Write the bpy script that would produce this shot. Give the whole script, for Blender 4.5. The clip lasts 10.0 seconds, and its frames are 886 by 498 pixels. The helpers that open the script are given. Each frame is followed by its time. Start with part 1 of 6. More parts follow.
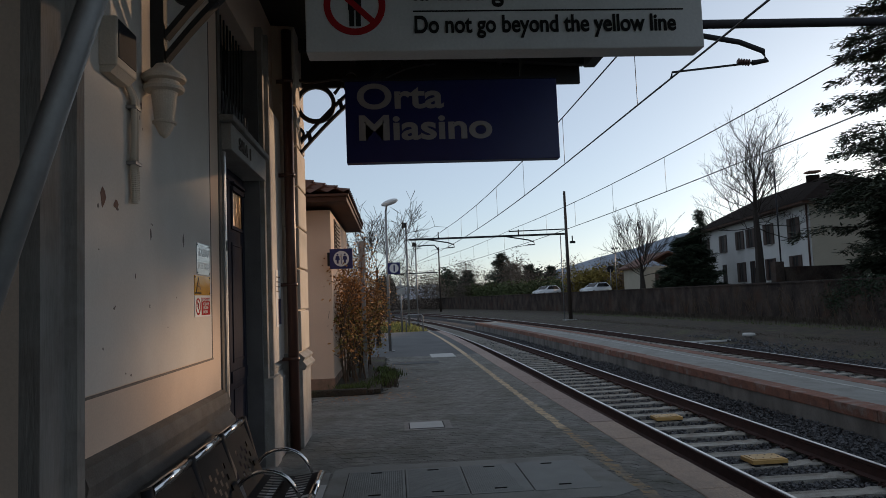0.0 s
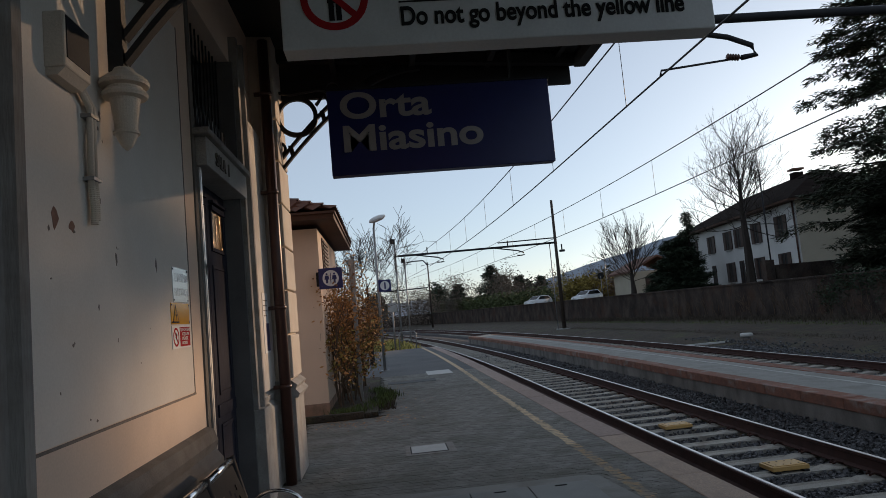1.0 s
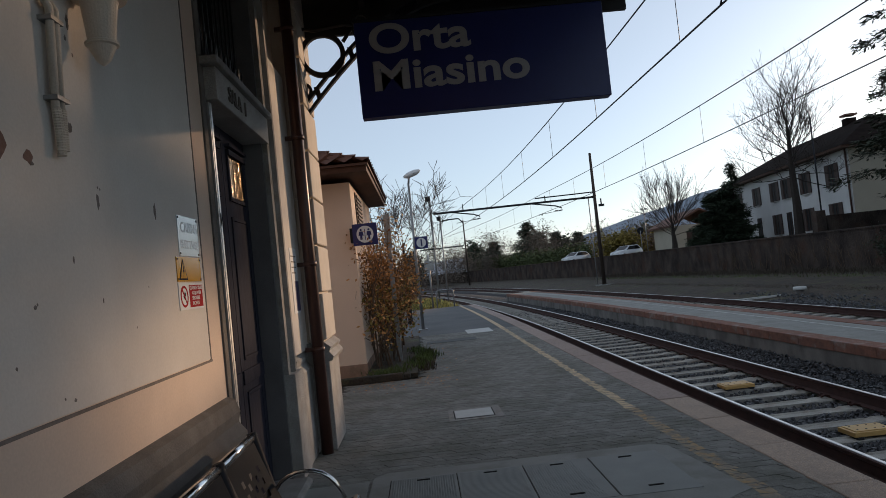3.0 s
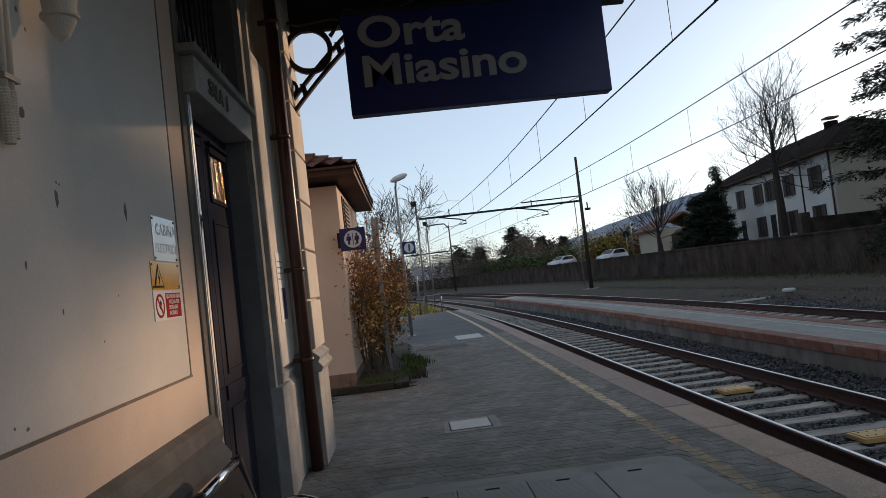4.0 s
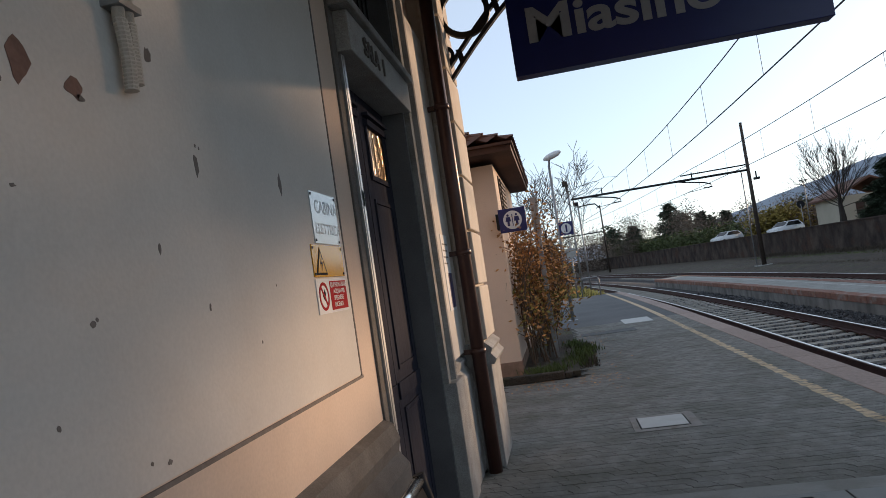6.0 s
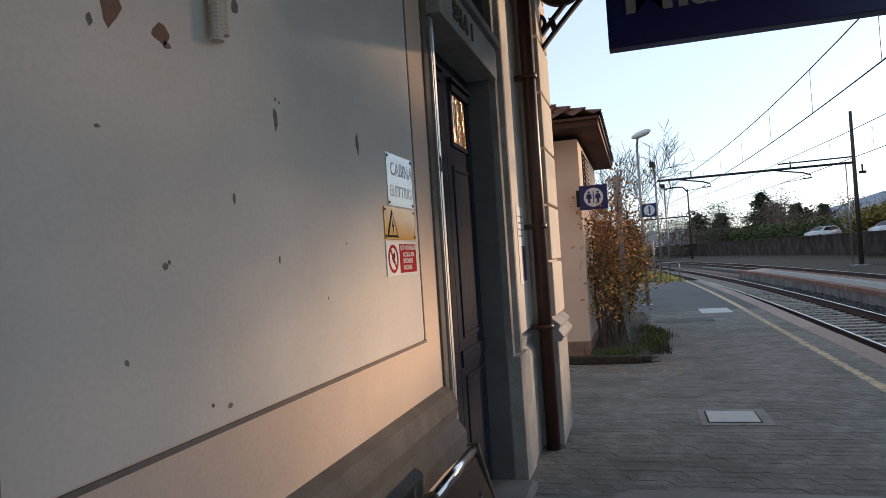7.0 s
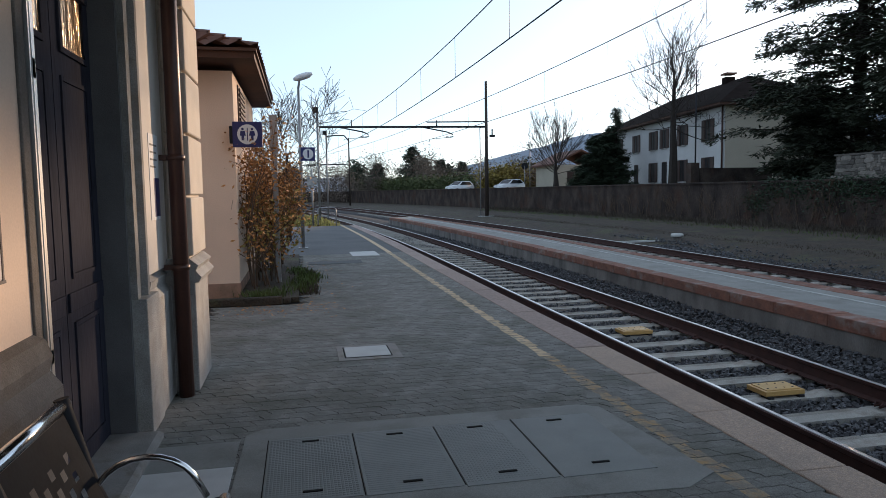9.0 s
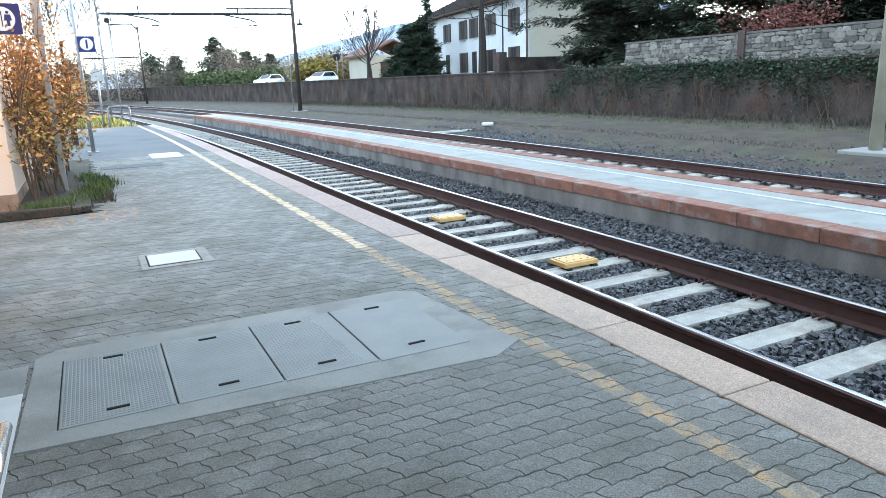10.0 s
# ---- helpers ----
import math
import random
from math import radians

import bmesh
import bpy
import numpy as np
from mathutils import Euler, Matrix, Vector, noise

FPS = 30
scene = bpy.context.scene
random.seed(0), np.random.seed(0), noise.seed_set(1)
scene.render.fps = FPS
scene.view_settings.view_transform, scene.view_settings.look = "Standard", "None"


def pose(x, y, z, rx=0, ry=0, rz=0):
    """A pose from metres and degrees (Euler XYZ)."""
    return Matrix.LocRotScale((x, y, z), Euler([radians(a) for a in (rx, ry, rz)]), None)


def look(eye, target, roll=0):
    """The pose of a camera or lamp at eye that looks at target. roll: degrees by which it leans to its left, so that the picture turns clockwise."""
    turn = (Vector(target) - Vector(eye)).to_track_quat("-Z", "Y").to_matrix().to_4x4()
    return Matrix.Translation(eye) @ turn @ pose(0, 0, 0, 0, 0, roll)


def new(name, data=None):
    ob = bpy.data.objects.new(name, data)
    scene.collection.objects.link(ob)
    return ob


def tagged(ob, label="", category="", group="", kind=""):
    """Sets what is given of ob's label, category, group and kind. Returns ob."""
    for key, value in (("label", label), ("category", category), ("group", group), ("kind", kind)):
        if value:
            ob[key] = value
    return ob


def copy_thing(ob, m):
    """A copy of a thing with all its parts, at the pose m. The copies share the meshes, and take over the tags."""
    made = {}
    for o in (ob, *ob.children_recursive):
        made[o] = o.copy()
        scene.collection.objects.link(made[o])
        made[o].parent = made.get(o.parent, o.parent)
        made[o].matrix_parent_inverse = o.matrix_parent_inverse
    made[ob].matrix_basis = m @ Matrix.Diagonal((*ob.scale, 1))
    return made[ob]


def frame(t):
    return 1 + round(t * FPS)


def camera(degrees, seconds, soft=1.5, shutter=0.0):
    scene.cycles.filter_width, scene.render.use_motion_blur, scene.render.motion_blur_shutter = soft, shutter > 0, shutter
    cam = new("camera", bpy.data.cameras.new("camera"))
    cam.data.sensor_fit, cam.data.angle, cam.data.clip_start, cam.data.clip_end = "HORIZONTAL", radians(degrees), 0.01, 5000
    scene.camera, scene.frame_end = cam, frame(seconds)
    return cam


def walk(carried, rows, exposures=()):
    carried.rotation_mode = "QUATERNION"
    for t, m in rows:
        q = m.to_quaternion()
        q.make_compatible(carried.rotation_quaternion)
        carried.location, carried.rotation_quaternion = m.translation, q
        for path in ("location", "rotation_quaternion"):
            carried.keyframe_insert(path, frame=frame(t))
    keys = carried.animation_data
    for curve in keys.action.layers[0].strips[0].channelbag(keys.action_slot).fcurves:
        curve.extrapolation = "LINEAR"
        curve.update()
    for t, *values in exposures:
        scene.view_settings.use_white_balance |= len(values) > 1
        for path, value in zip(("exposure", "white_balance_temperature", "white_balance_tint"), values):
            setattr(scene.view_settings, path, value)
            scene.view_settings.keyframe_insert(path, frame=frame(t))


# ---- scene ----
cam = camera(65.7, 10.0, soft=0.8)
# seconds, eye, target, roll
PATH = [
    (0, (0.001, -0.032, 1.549), (0.148, 1.957, 1.694), -2.3),
    (0.5, (-0.059, 0.143, 1.564), (0.153, 2.126, 1.721), -2.9),
    (1, (-0.041, 0.359, 1.561), (0.143, 2.342, 1.747), -5.2),
    (1.5, (0.022, 0.486, 1.537), (-0.042, 2.478, 1.704), -5.5),
    (2, (-0.087, 0.757, 1.563), (-0.089, 2.751, 1.717), -4.6),
    (2.5, (-0.112, 0.854, 1.546), (-0.009, 2.85, 1.632), -4.7),
    (3, (-0.069, 1.036, 1.534), (0.002, 3.033, 1.61), -6.0),
    (3.2, (-0.044, 1.058, 1.527), (-0.028, 3.055, 1.63), -5.1),
    (4.3, (-0.183, 1.468, 1.539), (-0.046, 3.462, 1.609), -6.9),
    (4.5, (-0.193, 1.522, 1.53), (-0.1, 3.519, 1.547), -7.4),
    (5, (-0.195, 1.753, 1.536), (-0.177, 3.752, 1.6), -5.5),
    (5.5, (-0.286, 1.943, 1.524), (-0.448, 3.935, 1.617), -4.0),
    (6, (-0.378, 2.016, 1.544), (-0.694, 3.988, 1.644), -8.5),
    (6.2, (-0.395, 2.017, 1.544), (-0.826, 3.969, 1.604), -7.4),
    (7.3, (-0.355, 2.094, 1.538), (-0.889, 4.022, 1.562), -3.4),
    (7.5, (-0.361, 2.123, 1.549), (-0.844, 4.064, 1.546), -3.1),
    (8, (-0.301, 2.109, 1.542), (-0.67, 4.075, 1.577), -2.9),
    (8.5, (-0.282, 2.144, 1.547), (-0.303, 4.143, 1.505), -0.7),
    (9, (-0.227, 2.202, 1.497), (0.177, 4.153, 1.329), -0.9),
    (9.5, (-0.183, 2.249, 1.469), (0.521, 4.085, 1.099), -1.3),
    (10, (-0.143, 2.244, 1.455), (0.722, 3.982, 0.975), -2.0),
]
EXPO = [(0.0, 0.25, 6050, 8), (1.0, 0.3, 6050, 8), (2.5, 0.42, 6050, 8), (4.5, 0.58, 6050, 8), (5.5, 0.78, 6000, 8), (7.5, 1.1, 5900, 8), (8.5, 0.9, 5750, 8), (9.0, 1.0, 5700, 6), (9.5, 2.05, 5800, 4), (10.0, 3.25, 5650, 0)]
walk(cam, [(t, look(eye, target, roll)) for t, eye, target, roll in PATH], EXPO)

# ---- sky and sun: a low sun behind the cedars and the near end of the house
HEADING, HEIGHT = 41.0, 9.5
world = bpy.data.worlds.new("world")
scene.world = world
world.use_nodes = True
wn = world.node_tree
sky = wn.nodes.new("ShaderNodeTexSky")
sky.sky_type, sky.sun_disc = "NISHITA", False
sky.sun_elevation, sky.sun_rotation = radians(HEIGHT), radians(HEADING)
sky.dust_density, sky.ozone_density, sky.air_density = 0.5, 3.0, 0.9
# thin even haze over the clear sky
soften, haze = wn.nodes.new("ShaderNodeHueSaturation"), wn.nodes.new("ShaderNodeMix")
soften.inputs["Saturation"].default_value = 0.72
haze.data_type = "RGBA"
haze.inputs[0].default_value = 0.55
haze.inputs[7].default_value = (2.75, 2.8, 2.85, 1)
wn.links.new(sky.outputs[0], soften.inputs["Color"])
wn.links.new(soften.outputs[0], haze.inputs[6])
wn.links.new(haze.outputs[2], wn.nodes["Background"].inputs[0])
wn.nodes["Background"].inputs[1].default_value = 0.15
sun = new("sun", bpy.data.lights.new("sun", "SUN"))
sun.data.energy, sun.data.angle, sun.data.color = 2.2, radians(0.7), (1.0, 0.64, 0.38)
sun.matrix_world = look((0, 0, 20), Vector((0, 0, 20)) - Vector((math.sin(radians(HEADING)) * math.cos(radians(HEIGHT)), math.cos(radians(HEADING)) * math.cos(radians(HEIGHT)), math.sin(radians(HEIGHT)))))


# ---- materials
def mat(name, col, rough=0.7, metal=0.0, var=0.25, scale=6.0, fine=60.0, bump=0.15, col2=None, spread=(0.35, 0.65), stretch=(1, 1, 1), rand=0.0, dist=0.01, spec=0.5, grit=0.0, stain=None, stain_scale=1.0, stain_spread=(0.5, 0.62)):
    m = bpy.data.materials.new(name)
    m.use_nodes = True
    nt = m.node_tree
    n, l = nt.nodes, nt.links
    b = n["Principled BSDF"]
    b.inputs["Roughness"].default_value, b.inputs["Metallic"].default_value = rough, metal
    b.inputs["Specular IOR Level"].default_value = spec
    tc, mp = n.new("ShaderNodeTexCoord"), n.new("ShaderNodeMapping")
    mp.inputs["Scale"].default_value = stretch
    l.new(tc.outputs["Object"], mp.inputs[0])
    big, small = n.new("ShaderNodeTexNoise"), n.new("ShaderNodeTexNoise")
    for tx, s, d in ((big, scale, 5.0), (small, fine, 3.0)):
        tx.inputs["Scale"].default_value, tx.inputs["Detail"].default_value = s, d
        l.new(mp.outputs[0], tx.inputs[0])
    ramp = n.new("ShaderNodeValToRGB")
    ramp.color_ramp.elements[0].position, ramp.color_ramp.elements[1].position = spread
    c2 = col2 or tuple(c * (1 - var) for c in col)
    ramp.color_ramp.elements[0].color, ramp.color_ramp.elements[1].color = (*c2, 1), (*col, 1)
    l.new(big.outputs[0], ramp.inputs[0])
    hsv = n.new("ShaderNodeHueSaturation")
    colour = ramp.outputs[0]
    if stain:
        # a second weathering colour in uneven patches, in world space so that it runs over many pieces
        ge, nz, rp, mx = n.new("ShaderNodeNewGeometry"), n.new("ShaderNodeTexNoise"), n.new("ShaderNodeMapRange"), n.new("ShaderNodeMix")
        nz.inputs["Scale"].default_value, nz.inputs["Detail"].default_value, nz.inputs["Roughness"].default_value = stain_scale, 8.0, 0.65
        l.new(ge.outputs["Position"], nz.inputs[0])
        l.new(nz.outputs[0], rp.inputs[0])
        rp.inputs["From Min"].default_value, rp.inputs["From Max"].default_value = stain_spread
        rp.inputs["To Max"].default_value = 0.85
        mx.data_type = "RGBA"
        l.new(rp.outputs[0], mx.inputs[0])
        l.new(colour, mx.inputs[6])
        mx.inputs[7].default_value = (*stain, 1)
        colour = mx.outputs[2]
    if grit:
        # salt and pepper aggregate
        vo, gr, mx = n.new("ShaderNodeTexVoronoi"), n.new("ShaderNodeMapRange"), n.new("ShaderNodeMix")
        ge = n.new("ShaderNodeNewGeometry")
        vo.inputs["Scale"].default_value = 190.0
        l.new(ge.outputs["Position"], vo.inputs["Vector"])
        se = n.new("ShaderNodeSeparateColor")
        l.new(vo.outputs["Color"], se.inputs[0])
        l.new(se.outputs[0], gr.inputs[0])
        gr.inputs["To Min"].default_value, gr.inputs["To Max"].default_value = 1 - grit, 1 + grit
        mx.data_type, mx.blend_type = "RGBA", "MULTIPLY"
        mx.inputs[0].default_value = 1.0
        l.new(colour, mx.inputs[6])
        l.new(gr.outputs[0], mx.inputs[7])
        colour = mx.outputs[2]
    l.new(colour, hsv.inputs["Color"])
    ma = n.new("ShaderNodeMapRange")
    ma.inputs["To Min"].default_value, ma.inputs["To Max"].default_value = 1 - var, 1 + var
    l.new(small.outputs[0], ma.inputs[0])
    val = ma.outputs[0]
    if rand:
        oi, geo, ad, mu = n.new("ShaderNodeObjectInfo"), n.new("ShaderNodeNewGeometry"), n.new("ShaderNodeMath"), n.new("ShaderNodeMapRange")
        l.new(oi.outputs["Random"], ad.inputs[0])
        l.new(geo.outputs["Random Per Island"], ad.inputs[1])
        fr = n.new("ShaderNodeMath")
        fr.operation = "FRACT"
        l.new(ad.outputs[0], fr.inputs[0])
        l.new(fr.outputs[0], mu.inputs[0])
        mu.inputs["To Min"].default_value, mu.inputs["To Max"].default_value = 1 - rand, 1 + rand
        pr = n.new("ShaderNodeMath")
        pr.operation = "MULTIPLY"
        l.new(val, pr.inputs[0]), l.new(mu.outputs[0], pr.inputs[1])
        val = pr.outputs[0]
    l.new(val, hsv.inputs["Value"])
    l.new(hsv.outputs[0], b.inputs["Base Color"])
    if bump:
        bp = n.new("ShaderNodeBump")
        bp.inputs["Strength"].default_value, bp.inputs["Distance"].default_value = bump, dist
        l.new(small.outputs[0], bp.inputs["Height"])
        l.new(bp.outputs[0], b.inputs["Normal"])
    return m


M = {}
M["cream"] = mat("cream_plaster", (0.68, 0.635, 0.58), 0.9, var=0.08, scale=1.4, fine=90, bump=0.07, spec=0.1, stain=(0.61, 0.555, 0.495), stain_scale=1.6, stain_spread=(0.45, 0.75))
M["pink"] = mat("pink_plaster", (0.70, 0.56, 0.45), 0.9, var=0.10, scale=1.3, fine=90, bump=0.07, spec=0.1, stain=(0.60, 0.47, 0.37), stain_scale=1.4, stain_spread=(0.45, 0.75))
M["annex"] = mat("annex_plaster", (0.78, 0.62, 0.49), 0.88, var=0.12, scale=0.9, fine=60, bump=0.2)
M["dampbase"] = mat("damp_plaster_base", (0.36, 0.24, 0.18), 0.9, var=0.25, scale=3, fine=90, bump=0.4, spec=0.1, stain=(0.20, 0.15, 0.11), stain_scale=2.0)
M["surround"] = mat("weathered_surround", (0.28, 0.26, 0.24), 0.9, var=0.2, scale=5, fine=90, bump=0.4, spec=0.12, stretch=(1, 1, 0.12), stain=(0.20, 0.175, 0.155), stain_scale=3.0, stain_spread=(0.45, 0.62))
M["cement"] = mat("grey_cement", (0.18, 0.165, 0.15), 0.9, var=0.3, scale=4, fine=120, bump=0.4, spec=0.15, stain=(0.13, 0.115, 0.10), stain_scale=2.5)
M["stone"] = mat("grey_stone", (0.30, 0.29, 0.275), 0.85, var=0.2, scale=5, fine=160, bump=0.4, spec=0.15, grit=0.14, stain=(0.21, 0.19, 0.165), stain_scale=4.0)
# the reveal gets a darker grey than the architrave's stone
M["reveal"] = mat("reveal_stone_darker", (0.16, 0.155, 0.155), 0.9, var=0.2, scale=4, fine=150, bump=0.2, spec=0.1)
M["stone_pale"] = mat("pale_stone", (0.42, 0.41, 0.39), 0.85, var=0.22, scale=4, fine=110, bump=0.5, spec=0.2, grit=0.14, stain=(0.29, 0.275, 0.25), stain_scale=3.0, stain_spread=(0.46, 0.66))
M["quoin"] = mat("cream_render_quoin", (0.62, 0.55, 0.46), 0.85, var=0.12, scale=3, fine=120, bump=0.25)
M["door"] = mat("dark_painted_wood", (0.046, 0.046, 0.062), 0.8, var=0.3, scale=3, fine=60, bump=0.15, stretch=(1, 1, 0.15), spec=0.03)
M["alu"] = mat("aluminium", (0.48, 0.48, 0.48), 0.4, 0.8, var=0.08, bump=0.02)
M["steel"] = mat("galvanised_steel", (0.30, 0.30, 0.30), 0.5, 0.6, var=0.15, scale=8, bump=0.05)
M["chrome"] = mat("polished_steel", (0.72, 0.72, 0.72), 0.18, 1.0, var=0.05, bump=0.0)
M["iron"] = mat("black_iron", (0.018, 0.017, 0.017), 0.55, 0.1, var=0.3, bump=0.1)
M["brownpipe"] = mat("brown_pipe_paint", (0.075, 0.035, 0.027), 0.4, 0.2, var=0.2, bump=0.05)
M["darkmetal"] = mat("dark_grey_metal", (0.03, 0.031, 0.035), 0.6, 0.05, var=0.2, bump=0.05, spec=0.12)
M["blue"] = mat("blue_sign_enamel", (0.012, 0.018, 0.12), 0.35, var=0.1, bump=0.02)
M["white"] = mat("white_enamel", (0.74, 0.74, 0.74), 0.7, var=0.05, bump=0.02, spec=0.1)
M["grimy"] = mat("grimy_white_sign", (0.62, 0.63, 0.62), 0.45, var=0.12, scale=2.5, bump=0.03)
M["black"] = mat("black_print", (0.02, 0.02, 0.02), 0.8, var=0.1, bump=0.0, spec=0.05)
M["red"] = mat("red_print", (0.36, 0.02, 0.025), 0.8, var=0.1, bump=0.0, spec=0.05)
M["yellow"] = mat("yellow_print", (0.66, 0.34, 0.015), 0.16, var=0.1, bump=0.0, spec=0.5)
M["paver"] = mat("concrete_paver", (0.225, 0.228, 0.212), 0.92, var=0.26, scale=7, fine=150, bump=0.6, col2=(0.165, 0.162, 0.15), rand=0.10, grit=0.28, stain=(0.115, 0.115, 0.095), stain_scale=1.3, stain_spread=(0.46, 0.66))
M["joint"] = mat("sand_joint", (0.045, 0.043, 0.038), 0.95, var=0.35, scale=3, fine=120, bump=0.3)
M["yellowpaver"] = mat("worn_yellow_paint", (0.40, 0.26, 0.12), 0.88, var=0.22, scale=14, fine=120, bump=0.5, col2=(0.33, 0.27, 0.18), spread=(0.42, 0.62), rand=0.06, grit=0.2, stain=(0.20, 0.19, 0.165), stain_scale=9, stain_spread=(0.44, 0.56))
M["coping"] = mat("pink_granite_coping", (0.47, 0.36, 0.275), 0.88, var=0.25, scale=55, fine=260, bump=0.5, col2=(0.36, 0.29, 0.245), rand=0.06, grit=0.22, stain=(0.34, 0.275, 0.225), stain_scale=3.2, stain_spread=(0.50, 0.62))
M["coping2"] = mat("reddish_coping", (0.35, 0.275, 0.24), 0.9, var=0.22, scale=20, fine=200, bump=0.3, rand=0.1)
M["asphalt"] = mat("platform_asphalt", (0.115, 0.120, 0.125), 0.92, var=0.25, scale=0.7, fine=220, bump=0.3)
M["letters"] = mat("dull_grey_letters", (0.34, 0.33, 0.33), 0.6, var=0.1, bump=0.02)
M["concrete"] = mat("smooth_concrete", (0.26, 0.265, 0.25), 0.85, var=0.16, scale=3, fine=150, bump=0.2, grit=0.1, stain=(0.19, 0.19, 0.175), stain_scale=2.2)
M["cover"] = mat("zinc_cover", (0.245, 0.258, 0.252), 0.75, 0.0, var=0.12, scale=4, fine=150, bump=0.1)
M["coverpale"] = mat("pale_concrete_lid", (0.52, 0.53, 0.52), 0.8, var=0.1, scale=8, fine=150, bump=0.15)
M["rail"] = mat("rusty_rail_web", (0.060, 0.024, 0.019), 0.8, 0.1, var=0.3, scale=10, fine=90, bump=0.2)
M["railtop"] = mat("polished_rail_head", (0.55, 0.54, 0.53), 0.28, 1.0, var=0.12, scale=3, bump=0.0)
M["sleeper"] = mat("concrete_sleeper", (0.38, 0.37, 0.335), 0.9, var=0.2, scale=4, fine=120, bump=0.35, rand=0.10, grit=0.15, stain=(0.24, 0.21, 0.18), stain_scale=3.5, stain_spread=(0.5, 0.66))
M["ballast"] = mat("ballast_stone", (0.085, 0.088, 0.096), 0.75, var=0.3, scale=20, fine=120, bump=0.3, rand=0.55)
M["bed"] = mat("ballast_bed", (0.045, 0.044, 0.046), 0.9, var=0.4, scale=12, fine=40, bump=0.8, dist=0.03)
M["islandside"] = mat("whitish_island_side", (0.22, 0.21, 0.195), 0.92, var=0.3, scale=2.5, fine=70, bump=0.4, col2=(0.10, 0.095, 0.088), stretch=(1, 1, 0.4))
M["lineworn"] = mat("faded_white_line", (0.46, 0.47, 0.46), 0.9, var=0.15, scale=9, fine=120, bump=0.2, col2=(0.30, 0.31, 0.29))
M["hedgeleaf"] = mat("hedge_leaves", (0.075, 0.095, 0.03), 0.8, var=0.3, scale=0.8, bump=0.0, rand=0.35)
M["platetext"] = mat("faded_plate_letters", (0.74, 0.76, 0.77), 0.7, var=0.1, bump=0.0, spec=0.03)
M["darkpane"] = mat("dark_house_pane", (0.018, 0.018, 0.02), 0.5, var=0.2, bump=0.0, spec=0.15)
M["pole"] = mat("pale_mast_concrete", (0.36, 0.33, 0.25), 0.9, var=0.2, scale=2, fine=60, bump=0.2)
M["rustmast"] = mat("brown_mast_paint", (0.05, 0.036, 0.028), 0.7, 0.1, var=0.25, scale=3, bump=0.1)
M["balise"] = mat("balise_yellow", (0.52, 0.33, 0.11), 0.5, var=0.12, scale=8, bump=0.05)
M["brickkerb"] = mat("rusty_brick_kerb", (0.23, 0.105, 0.07), 0.92, var=0.28, scale=9, fine=80, bump=0.5, col2=(0.15, 0.075, 0.055), rand=0.10, grit=0.2, stain=(0.24, 0.20, 0.18), stain_scale=4, stain_spread=(0.52, 0.66))
M["kerbwall"] = mat("stained_kerb_wall", (0.20, 0.18, 0.165), 0.9, var=0.3, scale=2.2, fine=60, bump=0.3, col2=(0.10, 0.09, 0.085))
M["earth"] = mat("dry_earth_grass", (0.066, 0.048, 0.033), 0.95, var=0.4, scale=2.2, fine=30, bump=0.8, col2=(0.034, 0.029, 0.022), dist=0.04, grit=0.3, stain=(0.07, 0.075, 0.03), stain_scale=0.9, stain_spread=(0.52, 0.68))
M["ground"] = mat("meadow_ground", (0.075, 0.075, 0.04), 0.95, var=0.3, scale=0.2, fine=8, bump=0.3)
M["road"] = mat("road_asphalt", (0.055, 0.055, 0.056), 0.9, var=0.2, scale=0.5, fine=90, bump=0.2)
M["retain"] = mat("old_retaining_wall", (0.085, 0.067, 0.058), 0.95, var=0.4, scale=1.3, fine=18, bump=0.9, col2=(0.032, 0.027, 0.025), stretch=(1, 1, 0.6), dist=0.05, spec=0.1, stain=(0.070, 0.042, 0.031), stain_scale=0.8, stain_spread=(0.52, 0.66))
M["rubble"] = mat("rubble_wall_stone", (0.17, 0.155, 0.135), 0.92, var=0.25, scale=9, fine=40, bump=0.6, rand=0.5)
M["mortar"] = mat("rubble_mortar", (0.075, 0.066, 0.058), 0.95, var=0.2, bump=0.3)
M["housewall"] = mat("house_white_render", (0.60, 0.60, 0.60), 0.9, var=0.12, scale=0.5, fine=20, bump=0.15)
M["housebeige"] = mat("house_beige_render", (0.46, 0.42, 0.34), 0.9, var=0.12, scale=0.5, fine=20, bump=0.15)
M["rooftile"] = mat("clay_roof_tile", (0.17, 0.085, 0.06), 0.9, var=0.3, scale=5, fine=60, bump=0.3, rand=0.25)
M["darkroof"] = mat("dark_old_tiles", (0.022, 0.016, 0.014), 0.95, var=0.3, scale=1.5, fine=12, bump=0.3, spec=0.02)
M["soffit"] = mat("dark_wood_soffit", (0.085, 0.04, 0.025), 0.8, var=0.25, scale=4, bump=0.15)
M["shutter"] = mat("brown_shutter", (0.05, 0.028, 0.022), 0.7, var=0.2, bump=0.1)
M["bark"] = mat("bark", (0.036, 0.028, 0.023), 0.95, var=0.3, scale=8, fine=60, bump=0.6)
M["twig"] = mat("twig", (0.11, 0.075, 0.05), 0.9, var=0.25, scale=8, bump=0.2)
M["cedar"] = mat("cedar_needles", (0.050, 0.062, 0.036), 0.85, var=0.3, scale=3, bump=0.0, rand=0.35)
M["conifer"] = mat("conifer_needles", (0.035, 0.055, 0.028), 0.85, var=0.3, scale=3, bump=0.0, rand=0.35)
M["farleaf"] = mat("far_wood_leaves", (0.17, 0.135, 0.105), 0.9, var=0.3, scale=0.5, bump=0.0, rand=0.35)
